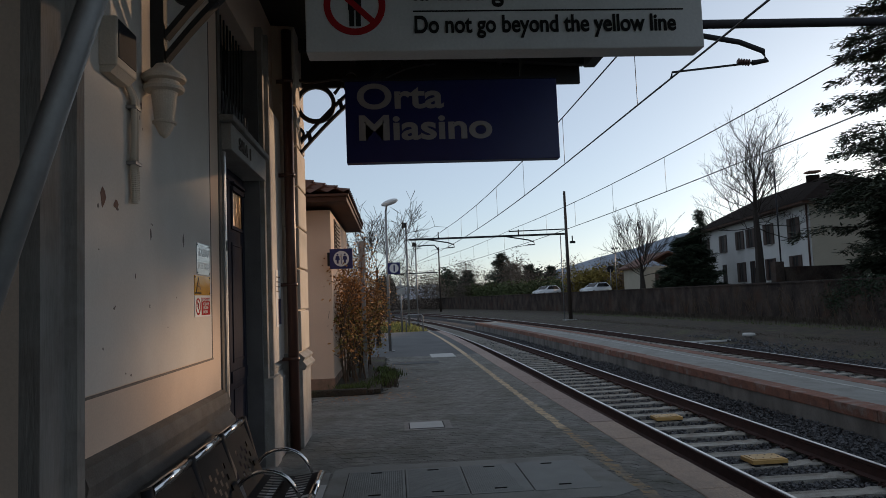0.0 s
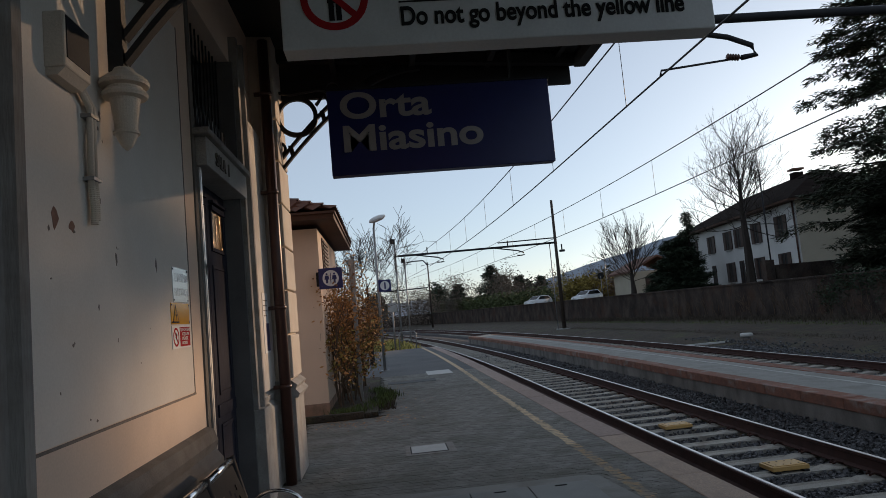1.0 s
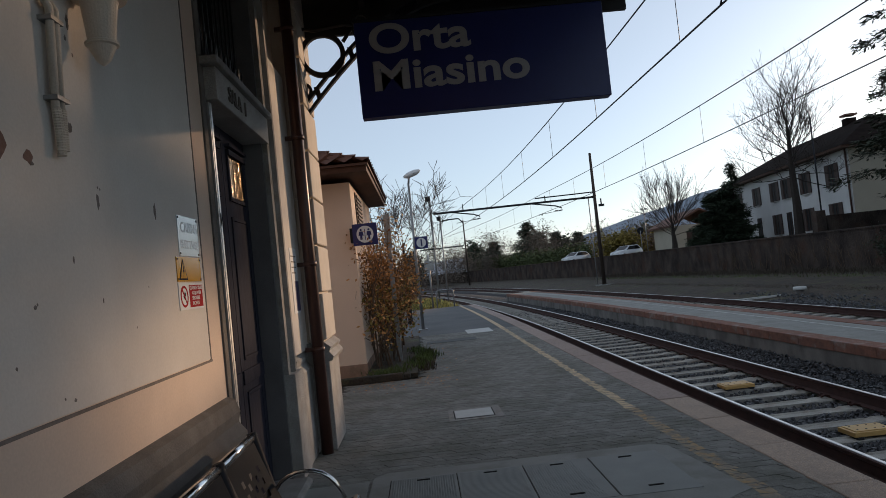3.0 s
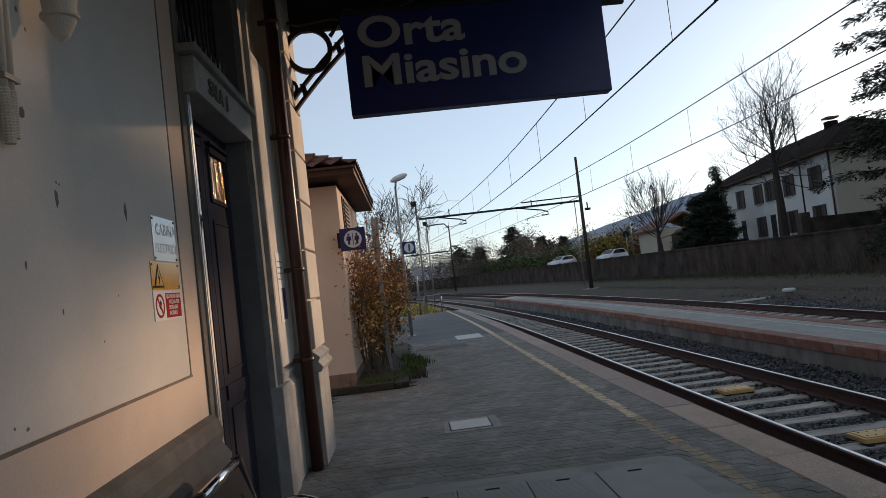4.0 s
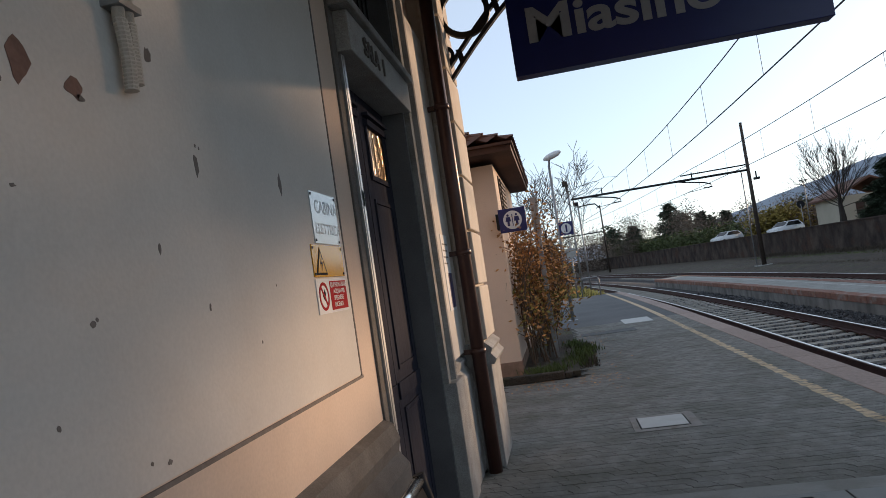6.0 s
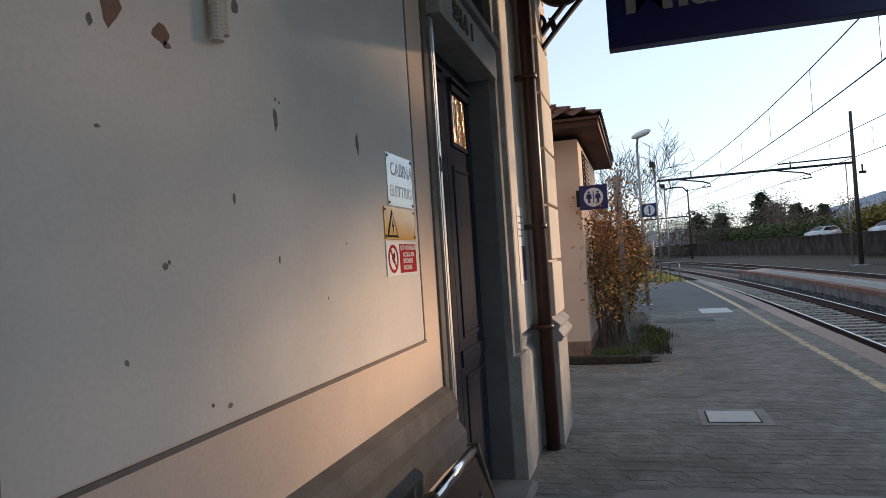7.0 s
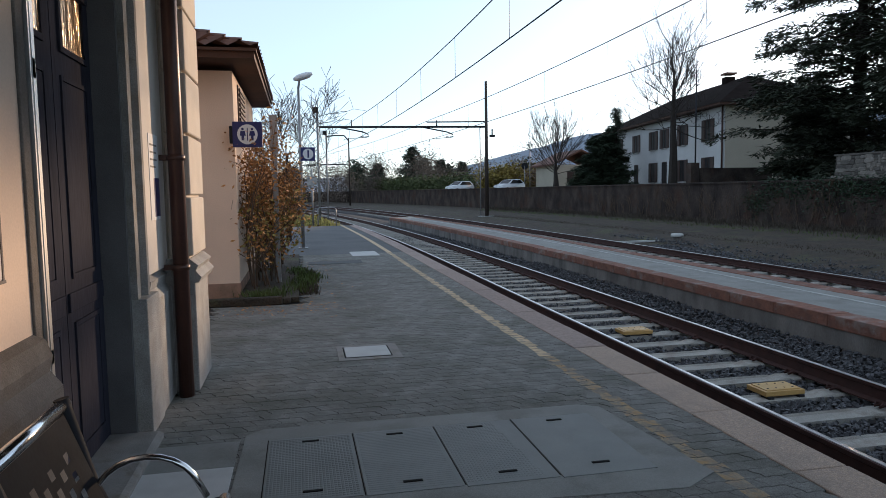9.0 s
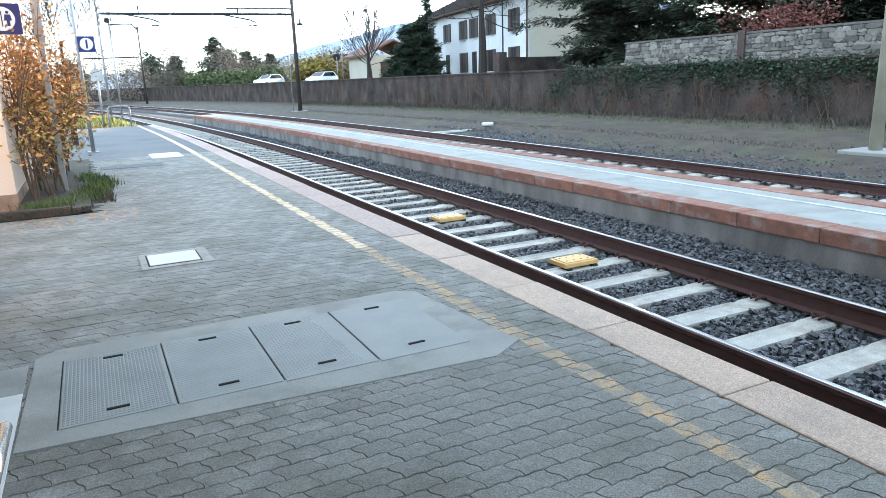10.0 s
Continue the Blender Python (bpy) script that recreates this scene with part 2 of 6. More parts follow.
M["yellowleaf"] = mat("yellow_shrub_leaves", (0.26, 0.20, 0.045), 0.8, var=0.3, scale=0.8, bump=0.0, rand=0.35)
M["autumn"] = mat("autumn_leaves", (0.50, 0.25, 0.07), 0.75, var=0.35, scale=3, bump=0.0, col2=(0.24, 0.10, 0.03), rand=0.45)
M["redleaf"] = mat("red_shrub_leaves", (0.16, 0.045, 0.03), 0.8, var=0.3, scale=3, bump=0.0, rand=0.45, col2=(0.08, 0.03, 0.022))
M["grass"] = mat("grass", (0.085, 0.12, 0.03), 0.85, var=0.3, scale=3, bump=0.0, rand=0.4)
# brightened yellow: sunlight on the far bank is put into the colour
M["sungrass"] = mat("dry_grass_painted_sun", (0.50, 0.42, 0.12), 0.9, var=0.3, scale=2, bump=0.0, rand=0.4)
M["drybrown"] = mat("dead_weed_stalks", (0.075, 0.060, 0.044), 0.9, var=0.3, scale=2, bump=0.0, rand=0.4)
M["ivy"] = mat("ivy_leaves", (0.022, 0.045, 0.018), 0.6, var=0.3, scale=3, bump=0.0, rand=0.4)
# distance haze is painted into the hillside's blue-grey
M["mountain"] = mat("hillside_painted_haze", (0.15, 0.185, 0.235), 0.95, var=0.04, scale=0.01, fine=0.05, bump=0.0)
M["carwhite"] = mat("silver_car_paint", (0.62, 0.64, 0.66), 0.25, 0.2, var=0.03, bump=0.0)
M["tyre"] = mat("tyre_rubber", (0.02, 0.02, 0.02), 0.8, bump=0.0)
M["orange"] = mat("orange_plastic", (0.55, 0.22, 0.04), 0.5, bump=0.02)
M["palepaint"] = mat("worn_cream_line_paint", (0.52, 0.40, 0.25), 0.85, var=0.2, scale=12, fine=120, bump=0.2, col2=(0.28, 0.26, 0.21), spread=(0.33, 0.50), rand=0.12)
M["chip"] = mat("bare_render_chip", (0.20, 0.17, 0.15), 0.95, var=0.2, scale=20, bump=0.3)
M["chipred"] = mat("bare_brick_chip", (0.23, 0.135, 0.105), 0.95, var=0.2, scale=20, bump=0.3)


def glassy(name, col, rough=0.05):
    m = bpy.data.materials.new(name)
    m.use_nodes = True
    b = m.node_tree.nodes["Principled BSDF"]
    b.inputs["Base Color"].default_value = (*col, 1)
    b.inputs["Roughness"].default_value = rough
    b.inputs["IOR"].default_value = 1.5
    return m


# faint glow added to the hills, imitating haze in the air
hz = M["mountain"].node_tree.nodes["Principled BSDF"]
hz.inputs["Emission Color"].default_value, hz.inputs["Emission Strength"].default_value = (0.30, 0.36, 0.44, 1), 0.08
M["glass"] = glassy("dark_window_glass", (0.015, 0.017, 0.02))
M["plate"] = mat("white_enamel_plate", (0.60, 0.64, 0.67), 0.2, 0.2, var=0.08, bump=0.0)
# amber tint paints the warm sunset reflection into the door panes
M["rippled"] = mat("rippled_glass_sunset_tint", (0.42, 0.29, 0.17), 0.2, 0.85, var=0.15, scale=5, fine=16, bump=0.8, stretch=(1, 1, 0.3), dist=0.02)


# ---- mesh helpers
def mesh_ob(name, verts, faces, material, parent=None, label="", smooth=False):
    me = bpy.data.meshes.new(name)
    me.from_pydata([tuple(v) for v in verts], [], faces)
    me.materials.append(M[material] if isinstance(material, str) else material)
    if smooth:
        me.polygons.foreach_set("use_smooth", [True] * len(me.polygons))
    me.update()
    ob = new(name, me)
    ob.parent = parent
    return tagged(ob, label) if label else ob


def part(name, bm, material, parent=None, label="", smooth=False):
    me = bpy.data.meshes.new(name)
    bmesh.ops.recalc_face_normals(bm, faces=bm.faces)
    bm.to_mesh(me)
    bm.free()
    me.materials.append(M[material])
    if smooth:
        me.polygons.foreach_set("use_smooth", [True] * len(me.polygons))
    ob = new(name, me)
    ob.parent = parent
    return tagged(ob, label) if label else ob


def thing(name, label, category, loc=(0, 0, 0), rz=0, group="", kind=""):
    e = new(name)
    e.empty_display_size = 0.1
    e.matrix_world = pose(*loc, 0, 0, rz)
    return tagged(e, label, category, group, kind)


def box(bm, x0, x1, y0, y1, z0, z1, bev=0.0):
    r = bmesh.ops.create_cube(bm, size=1.0, matrix=Matrix.LocRotScale(((x0 + x1) / 2, (y0 + y1) / 2, (z0 + z1) / 2), None, (abs(x1 - x0), abs(y1 - y0), abs(z1 - z0))))
    if bev:
        es = list({e for v in r["verts"] for e in v.link_edges})
        bmesh.ops.bevel(bm, geom=es, offset=bev, segments=2, profile=0.5, affect="EDGES")


def boxes(*bs, bev=0.0):
    bm = bmesh.new()
    for b in bs:
        box(bm, *b, bev=bev)
    return bm


def tube(bm, pts, r, sides=10, r2=None, caps=True):
    """A round bar along a list of points, tapering from r to r2."""
    pts = [Vector(p) for p in pts]
    n = len(pts)
    rings, up = [], None
    for i, p in enumerate(pts):
        d = (pts[min(i + 1, n - 1)] - pts[max(i - 1, 0)]).normalized()
        if up is None:
            up = Vector((0, 0, 1)) if abs(d.z) < 0.9 else Vector((1, 0, 0))
        a = d.cross(up).normalized()
        b = a.cross(d).normalized()
        up = b
        rr = r if r2 is None else r + (r2 - r) * i / (n - 1)
        rings.append([bm.verts.new(p + (a * math.cos(2 * math.pi * k / sides) + b * math.sin(2 * math.pi * k / sides)) * rr) for k in range(sides)])
    for q, w in zip(rings, rings[1:]):
        for k in range(sides):
            bm.faces.new((q[k], q[(k + 1) % sides], w[(k + 1) % sides], w[k])).smooth = True
    if caps:
        bm.faces.new(rings[0][::-1])
        bm.faces.new(rings[-1])


def tubes(*args):
    bm = bmesh.new()
    for pts, r in args:
        tube(bm, pts, r)
    return bm


def lathe(bm, prof, cx=0, cy=0, sides=20):
    rings = [[bm.verts.new((cx + r * math.cos(2 * math.pi * k / sides), cy + r * math.sin(2 * math.pi * k / sides), z)) for k in range(sides)] for r, z in prof]
    for q, w in zip(rings, rings[1:]):
        for k in range(sides):
            bm.faces.new((q[k], q[(k + 1) % sides], w[(k + 1) % sides], w[k])).smooth = True
    bm.faces.new(rings[0][::-1])
    bm.faces.new(rings[-1])


def prism(bm, poly, z0, z1, axis="z"):
    """A flat outline pulled out along an axis: z (outline x, y), y (x, z) or x (y, z)."""
    f = {"z": lambda a, b, c: (a, b, c), "y": lambda a, b, c: (a, c, b), "x": lambda a, b, c: (c, a, b)}[axis]
    lo = [bm.verts.new(f(a, b, z0)) for a, b in poly]
    hi = [bm.verts.new(f(a, b, z1)) for a, b in poly]
    bm.faces.new(lo[::-1])
    bm.faces.new(hi)
    n = len(poly)
    for k in range(n):
        bm.faces.new((lo[k], lo[(k + 1) % n], hi[(k + 1) % n], hi[k]))


def prisms(poly, z0, z1, axis="z"):
    bm = bmesh.new()
    prism(bm, poly, z0, z1, axis)
    return bm


def bend(y):
    """How far the line has swung to the left at y."""
    return -0.0012 * max(0.0, y - 18.0) ** 2


def sweep(name, prof, y0, y1, step, material, parent=None, label="", k=1.0, closed=True):
    """A cross-section (x, z) carried along the line's curve."""
    ys = [y0 + (y1 - y0) * i / max(1, round((y1 - y0) / step)) for i in range(round((y1 - y0) / step) + 1)]
    v = [(x + bend(y) * k, y, z) for y in ys for x, z in prof]
    n = len(prof)
    f = [(i * n + j, i * n + (j + 1) % n, (i + 1) * n + (j + 1) % n, (i + 1) * n + j) for i in range(len(ys) - 1) for j in range(n if closed else n - 1)]
    if closed:
        f += [tuple(range(n))[::-1], tuple(range((len(ys) - 1) * n, len(ys) * n))]
    return mesh_ob(name, v, f, material, parent, label)


def words(name, text, size, material, m, parent=None, label="", extrude=0.003, bold=0.0):
    cu = bpy.data.curves.new(name, "FONT")
    cu.body, cu.size, cu.extrude, cu.offset = text, size, extrude, bold * size
    tmp = new("tmp", cu)
    me = bpy.data.meshes.new_from_object(tmp.evaluated_get(bpy.context.evaluated_depsgraph_get()))
    bpy.data.objects.remove(tmp)
    me.name = name
    me.materials.clear()
    me.materials.append(M[material])
    ob = new(name, me)
    ob.parent = parent
    ob.matrix_local = m
    return tagged(ob, label) if label else ob


def disc(bm, cx, cz, r, y0, y1, sides=32, r_in=0.0):
    """A disc or ring facing y."""
    def ring(rr, y):
        return [bm.verts.new((cx + rr * math.cos(2 * math.pi * k / sides), y, cz + rr * math.sin(2 * math.pi * k / sides))) for k in range(sides)]
    a, b = ring(r, y0), ring(r, y1)
    if r_in:
        c, d = ring(r_in, y0), ring(r_in, y1)
        for k in range(sides):
            j = (k + 1) % sides
            for q in ((a[k], a[j], b[j], b[k]), (c[k], d[k], d[j], c[j]), (a[k], c[k], c[j], a[j]), (b[k], b[j], d[j], d[k])):
                bm.faces.new(q)
    else:
        bm.faces.new(a), bm.faces.new(b[::-1])
        for k in range(sides):
            j = (k + 1) % sides
            bm.faces.new((a[k], b[k], b[j], a[j]))


# ---- ground, track bed, platforms
S = dict(kind="structure")
RAILZ, RAILZ2 = -0.37, -0.25
TRACKS = ((4.30, RAILZ), (9.30, RAILZ2))
g = mesh_ob("ground", [(-900, -900, -0.9), (900, -900, -0.9), (900, 900, -0.9), (-900, 900, -0.9)], [(0, 1, 2, 3)], "ground")
tagged(g, "dull winter meadow ground reaching to the hills", "ground", **S)
tagged(sweep("track_bed", [(2.3, -0.95), (19.4, -0.95), (19.4, -0.45), (15.0, -0.52), (12.2, -0.66), (11.2, -0.50), (7.7, -0.50), (7.6, -0.60), (6.3, -0.49), (5.55, -0.63), (2.3, -0.645)], -12, 150, 2.0, "bed"), "dark grey crushed stone bed under the tracks", "track bed", **S)
tagged(sweep("verge", [(11.2, -0.70), (19.2, -0.60), (19.2, -0.05), (16.0, -0.22), (13.4, -0.33), (11.9, -0.52)], -12, 130, 2.0, "earth"), "strip of dry earth and rough grass below the wall", "verge", **S)
slab = boxes((-8.0, 2.25, -12.0, 19.0, -0.9, -0.016))
tagged(part("platform", slab, "joint"), "sandy bed under the grey concrete pavers of the platform", "platform", **S)
tagged(sweep("platform_far", [(-8.0, -0.9), (2.25, -0.9), (2.25, -0.004), (-8.0, -0.004)], 19.0, 34.0, 1.5, "asphalt"), "patched dark asphalt at the far end of the platform", "platform", **S)
island = tagged(sweep("island_platform", [(6.10, -0.9), (7.84, -0.9), (7.84, -0.18), (7.62, -0.105), (6.38, -0.10), (6.10, -0.20)], -12, 45, 1.5, "islandside"), "narrow low island platform with stained concrete sides", "platform", **S)
sweep("paving", [(6.40, -0.14), (7.55, -0.14), (7.55, -0.094), (6.40, -0.092)], -12, 45, 1.5, "concrete", island, "pale worn concrete paving")
sweep("edge_line", [(7.16, -0.10), (7.23, -0.10), (7.23, -0.086), (7.16, -0.086)], -12, 45, 1.5, "lineworn", island, "faded white edge line")

# ---- rails and sleepers
RAIL = [(-0.075, 0), (0.075, 0), (0.075, 0.012), (0.02, 0.03), (0.012, 0.12), (0.034, 0.135), (0.034, 0.165), (-0.034, 0.165), (-0.034, 0.135), (-0.012, 0.12), (-0.02, 0.03), (-0.075, 0.012)]
HEAD = [(-0.012, 0.160), (0.030, 0.160), (0.030, 0.170), (0.022, 0.1735), (-0.006, 0.1735), (-0.012, 0.170)]
for centre, rz in TRACKS:
    far = 118
    for side in (-0.7525, 0.7525):
        r = sweep("rail", [(centre + side + a, rz - 0.174 + b) for a, b in RAIL], -12, far, 1.5, "rail")
        tagged(r, "rust brown steel rail on concrete sleepers", "rail", "rails of the line")
        sweep("running_surface", [(centre + side + a * (-1 if side > 0 else 1), rz - 0.174 + b) for a, b in (HEAD if side < 0 else HEAD[::-1])], -12, far, 1.5, "railtop", r, "shiny worn rail head")


def sleeper():
    t = thing("sleeper", "pale concrete railway sleeper bedded in dark ballast", "sleeper", group="sleepers under the rails")
    prof = [(-1.15, 0.0), (1.15, 0.0), (1.15, 0.05), (0.5, 0.05), (0.4, 0.02), (-0.4, 0.02), (-0.5, 0.05), (-1.15, 0.05)]
    bm = prisms([(a, b - 0.16 if b == 0 else b) for a, b in prof], -0.115, 0.115, "y")
    bmesh.ops.bevel(bm, geom=[e for e in bm.edges if abs(e.verts[0].co.z - e.verts[1].co.z) < 0.04 and e.verts[0].co.z > -0.05 and abs(e.verts[0].co.y - e.verts[1].co.y) < 0.01], offset=0.02, segments=1, affect="EDGES")
    part("block", bm, "sleeper", t)
    for sx in (-0.7525, 0.7525):
        for d in (-1, 1):
            bm = bmesh.new()
            x = sx + d * 0.11
            tube(bm, [(x - d * 0.04, -0.05, 0.075), (x + d * 0.02, -0.055, 0.10), (x + d * 0.06, -0.03, 0.075), (x - d * 0.01, 0.0, 0.095), (x + d * 0.06, 0.03, 0.075), (x + d * 0.02, 0.055, 0.10), (x - d * 0.04, 0.05, 0.075)], 0.012, 6)
            part("clip", bm, "rail", t, "rusty spring clip")
    return t


first = sleeper()
first.matrix_basis = pose(4.30, 2.6, RAILZ - 0.235)
for (centre, rz), lo, hi in zip(TRACKS, (-20, -20), (110, 110)):
    for i in range(lo, hi):
        if i == 0 and centre == TRACKS[0][0]:
            continue
        y = 2.6 + 0.6 * i
        copy_thing(first, pose(centre + bend(y), y, rz - 0.235 + random.uniform(-0.004, 0.004), 0, 0, math.degrees(math.atan(0.0024 * max(0, y - 18))) + random.uniform(-0.4, 0.4)))

# ---- loose ballast: many small angular stones
CUBE = [(i, j, k) for k in (-1, 1) for j in (-1, 1) for i in (-1, 1)]
SIDES = [(0, 2, 3, 1), (4, 5, 7, 6), (0, 1, 5, 4), (2, 6, 7, 3), (0, 4, 6, 2), (1, 3, 7, 5)]


def pebble(rng, c, s):
    """One blunt angular stone: a squeezed, skewed block with uneven corners."""
    k = Vector((rng.uniform(0.55, 0.95), rng.uniform(0.45, 0.8), rng.uniform(0.35, 0.65))) * s
    q = Euler((rng.gauss(0, 0.5), rng.gauss(0, 0.5), rng.uniform(0, 6.28))).to_matrix()
    return [q @ Vector([d[i] * k[i] * rng.uniform(0.5, 1.15) for i in range(3)]) + Vector(c) for d in CUBE]


def on_sleeper(x, y, pad):
    """True where a stone would lie on a sleeper or in a rail."""
    for centre, rz in TRACKS:
        u = x - centre
        if abs(abs(u) - 0.7525) < 0.07:
            return True
        if abs(u) < 1.15 + pad and abs((y - 2.6 + 0.3) % 0.6 - 0.3) < 0.115 + pad:
            return True
    return False


rng = random.Random(4)
v, f = [], []
for x0, x1, y0, y1, n, zc in ((2.6, 5.6, 2.5, 9.5, 24000, -0.606), (2.6, 5.6, 9.5, 20.0, 16000, -0.606), (5.3, 6.12, 2.5, 10.0, 8500, -0.590), (5.3, 6.12, 10.0, 20.0, 5000, -0.590), (2.6, 6.1, 20.0, 34.0, 4500, -0.615), (7.9, 11.4, 4.0, 22.0, 11000, -0.495), (7.9, 11.4, 22.0, 45.0, 4000, -0.495), (10.6, 12.8, 6.0, 24.0, 5200, -0.49), (12.2, 14.6, 8.0, 28.0, 1500, -0.40)):
    for _ in range(n):
        x, y = rng.uniform(x0, x1), rng.uniform(y0, y1)
        if on_sleeper(x, y, 0.012):
            continue
        b = len(v)
        s = rng.uniform(0.017, 0.038) * (1 if y < 20 else 1.5)
        heap = 0.17 * max(0.0, x - 5.5) if x < 6.2 else 0.0
        v += pebble(rng, (x + bend(y), y, zc + heap + rng.uniform(-0.025, 0.028)), s)
        f += [tuple(b + i for i in t) for t in SIDES]
tagged(mesh_ob("ballast", v, f, "ballast"), "loose dark grey crushed stone ballast between the rails", "ballast", kind="stuff")


def balise(y):
    t = thing("balise", "yellow plastic track balise box bolted across a sleeper", "balise", (4.40, y, RAILZ - 0.20), 0, "balises between the rails")
    part("case", boxes((-0.22, 0.22, -0.15, 0.15, 0.005, 0.055), bev=0.006), "balise", t)
    part("lid", boxes((-0.19, 0.19, -0.125, 0.125, 0.055, 0.064), bev=0.003), "balise", t)
    for ix in range(4):
        for iy in (-1, 1):
            bm = bmesh.new()
            lathe(bm, [(0.010, 0.064), (0.010, 0.067)], -0.14 + 0.093 * ix, iy * 0.07, 8)
            part("bolt", bm, "darkmetal", t)
    for fx in (-0.20, 0.14):
        part("foot", boxes((fx, fx + 0.06, -0.17, 0.17, -0.03, 0.006)), "darkmetal", t)


balise(8.15), balise(11.15)

# ---- station building: wall with door and window openings, facing the track
WX = -1.29
DO0, DO1, DOTOP = 5.27, 6.68, 4.05
WO0, WO1 = 0.72, 2.44
wall = boxes((-1.75, WX, -10, WO0, 0, 5.2), (-1.75, WX, WO0, WO1, 4.05, 5.2), (-1.75, WX, WO1, DO0, 0, 5.2), (-1.75, WX, DO0, DO1, DOTOP, 5.2), (-1.75, WX, DO1, 8.30, 0, 5.2))
tagged(part("wall_station", wall, "pink"), "peach plaster station wall with chipped paint beside the door", "wall", **S)
tagged(part("wall_end", boxes((-8.0, -1.75, 8.0, 8.30, 0, 7.0), (-8.0, -1.75, -10, -9.7, 0, 7.0), (-8.0, -7.7, -9.7, 8.0, 0, 7.0), (-1.75, -1.30, -10, 8.30, 5.2, 7.0)), "pink"), "peach plaster end walls of the station", "wall", **S)
tagged(part("ceiling", boxes((-7.7, -1.75, -9.7, 8.0, 4.6, 4.75)), "cream"), "plain ceiling inside the dim waiting room", "ceiling", **S)
roof = part("roof_station", boxes((-8.6, -0.9, -10.6, 8.9, 7.0, 7.2)), "rooftile")
tagged(roof, "clay tiled station roof above the canopy", "roof", **S)
# cream field framed by an incised line
field = tagged(part("wall_panel", boxes((WX, WX + 0.004, 2.83, 4.93, 1.205, 3.62)), "cream"), "cream painted field framed by a scratched dark line", "wall panel", **S)
part("groove", boxes((WX, WX + 0.006, 2.83, 4.96, 1.188, 1.2), (WX, WX + 0.006, 4.935, 4.947, 1.2, 3.63)), "chip", field, "rough incised groove")
# plinth with a moulded ledge
for y0, y1 in ((-10, WO0 - 0.4), (2.82, 5.188)):
    pl = tagged(part("plinth", prisms([(WX, 0), (WX + 0.10, 0), (WX + 0.10, 0.74), (WX + 0.055, 0.80), (WX + 0.07, 0.86), (WX + 0.045, 0.93), (WX, 0.95)], y0, y1, "y"), "cement"), "worn grey cement plinth with a moulded ledge", "plinth", **S)
pl2 = tagged(part("plinth", prisms([(WX, 0), (WX + 0.10, 0), (WX + 0.10, 0.80), (WX + 0.06, 0.86), (WX + 0.075, 0.92), (WX, 0.97)], 7.05, 7.66, "y"), "stone_pale"), "pale grey plinth beside the downpipe", "plinth", **S)
ST = prisms([(-1.7, 0), (-1.10, 0), (-1.10, 0.03), (-1.13, 0.045), (-1.7, 0.045)], 5.274, 6.62, "y")
tagged(part("doorstep", ST, "stone"), "low worn grey stone doorstep", "step", **S)
# corner pilaster of raised render blocks
pil = thing("pilaster", "corner pilaster of cream raised render blocks on a grey base", "pilaster", (0, 0, 0), kind="structure")
part("core", boxes((-1.75, -1.06, 7.66, 8.30, 0.90, 5.2)), "quoin", pil)
part("base", boxes((-1.76, -1.02, 7.63, 8.335, 0, 0.84), bev=0.01), "stone_pale", pil, "pale grey rendered base")
part("moulding", prisms([(-1.25, 0.84), (-0.99, 0.84), (-0.97, 0.88), (-1.01, 0.93), (-0.99, 0.97), (-1.05, 1.02), (-1.25, 1.02)], 7.60, 8.36, "y"), "stone_pale", pil, "moulded grey band")
for i in range(9):
    z = 1.04 + i * 0.46
    part("render_block", boxes((-1.2, -1.025, 7.64, 8.325, z, z + 0.44), bev=0.012), "quoin", pil)


def architrave(name, y0, y1, z0, z1, flip=1):
    """Stepped stone moulding beside an opening; flip mirrors it."""
    w = abs(y1 - y0)
    prof = [(0, 0), (0, 0.07), (0.10, 0.07), (0.11, 0.05), (0.22, 0.05), (0.235, 0.09), (0.30, 0.09), (0.315, 0.055), (0.36, 0.055), (0.38, 0.0)]
    k = w / 0.38
    poly = [((WX + d), (y0 + a * k if flip > 0 else y1 - a * k)) for a, d in prof]
    return prisms(poly, z0, z1)


# ---- door to the waiting room
dr = thing("door_1", "tall dark wooden door with a small glazed pane in a grey stone surround", "door", (0, 0, 0), kind="structure")
part("stone_frame", architrave("a", DO1, 7.00, 0.86, 4.3, 1), "stone", dr, "grey stone architrave with stepped mouldings")
part("stone_frame", boxes((-1.60, WX + 0.012, 5.19, 5.272, 0.0, 4.3), bev=0.004), "cement", dr, "brown stained narrow jamb")
part("plinth_block", boxes((-1.62, -1.17, DO1 + 0.01, 7.06, 0, 0.86), bev=0.008), "stone_pale", dr, "pale grey stone block")
part("reveal", boxes((-1.62, WX + 0.03, DO1 - 0.035, DO1 + 0.006, 0.03, DOTOP)), "reveal", dr, "grey stone reveal, darker than the architrave")
part("lintel", boxes((-1.60, -1.205, 5.27, DO1 + 0.02, 2.76, 2.97), bev=0.006), "stone_pale", dr, "grey stone lintel with worn raised letters")
part("lintel_ledge", boxes((-1.60, -1.17, 5.20, DO1 + 0.05, 2.97, 3.02), bev=0.008), "stone", dr)
part("transom_glass", boxes((-1.56, -1.55, DO0, DO1, 3.02, DOTOP)), "glass", dr, "dark transom pane")
for i in range(12):
    y = DO0 + 0.06 + i * (DO1 - DO0 - 0.12) / 11
    bm = bmesh.new()
    tube(bm, [(-1.40, y, 3.02), (-1.40, y, DOTOP)], 0.008, 6)
    part("grille_bar", bm, "iron", dr, "upright black iron bar")
bm = bmesh.new()
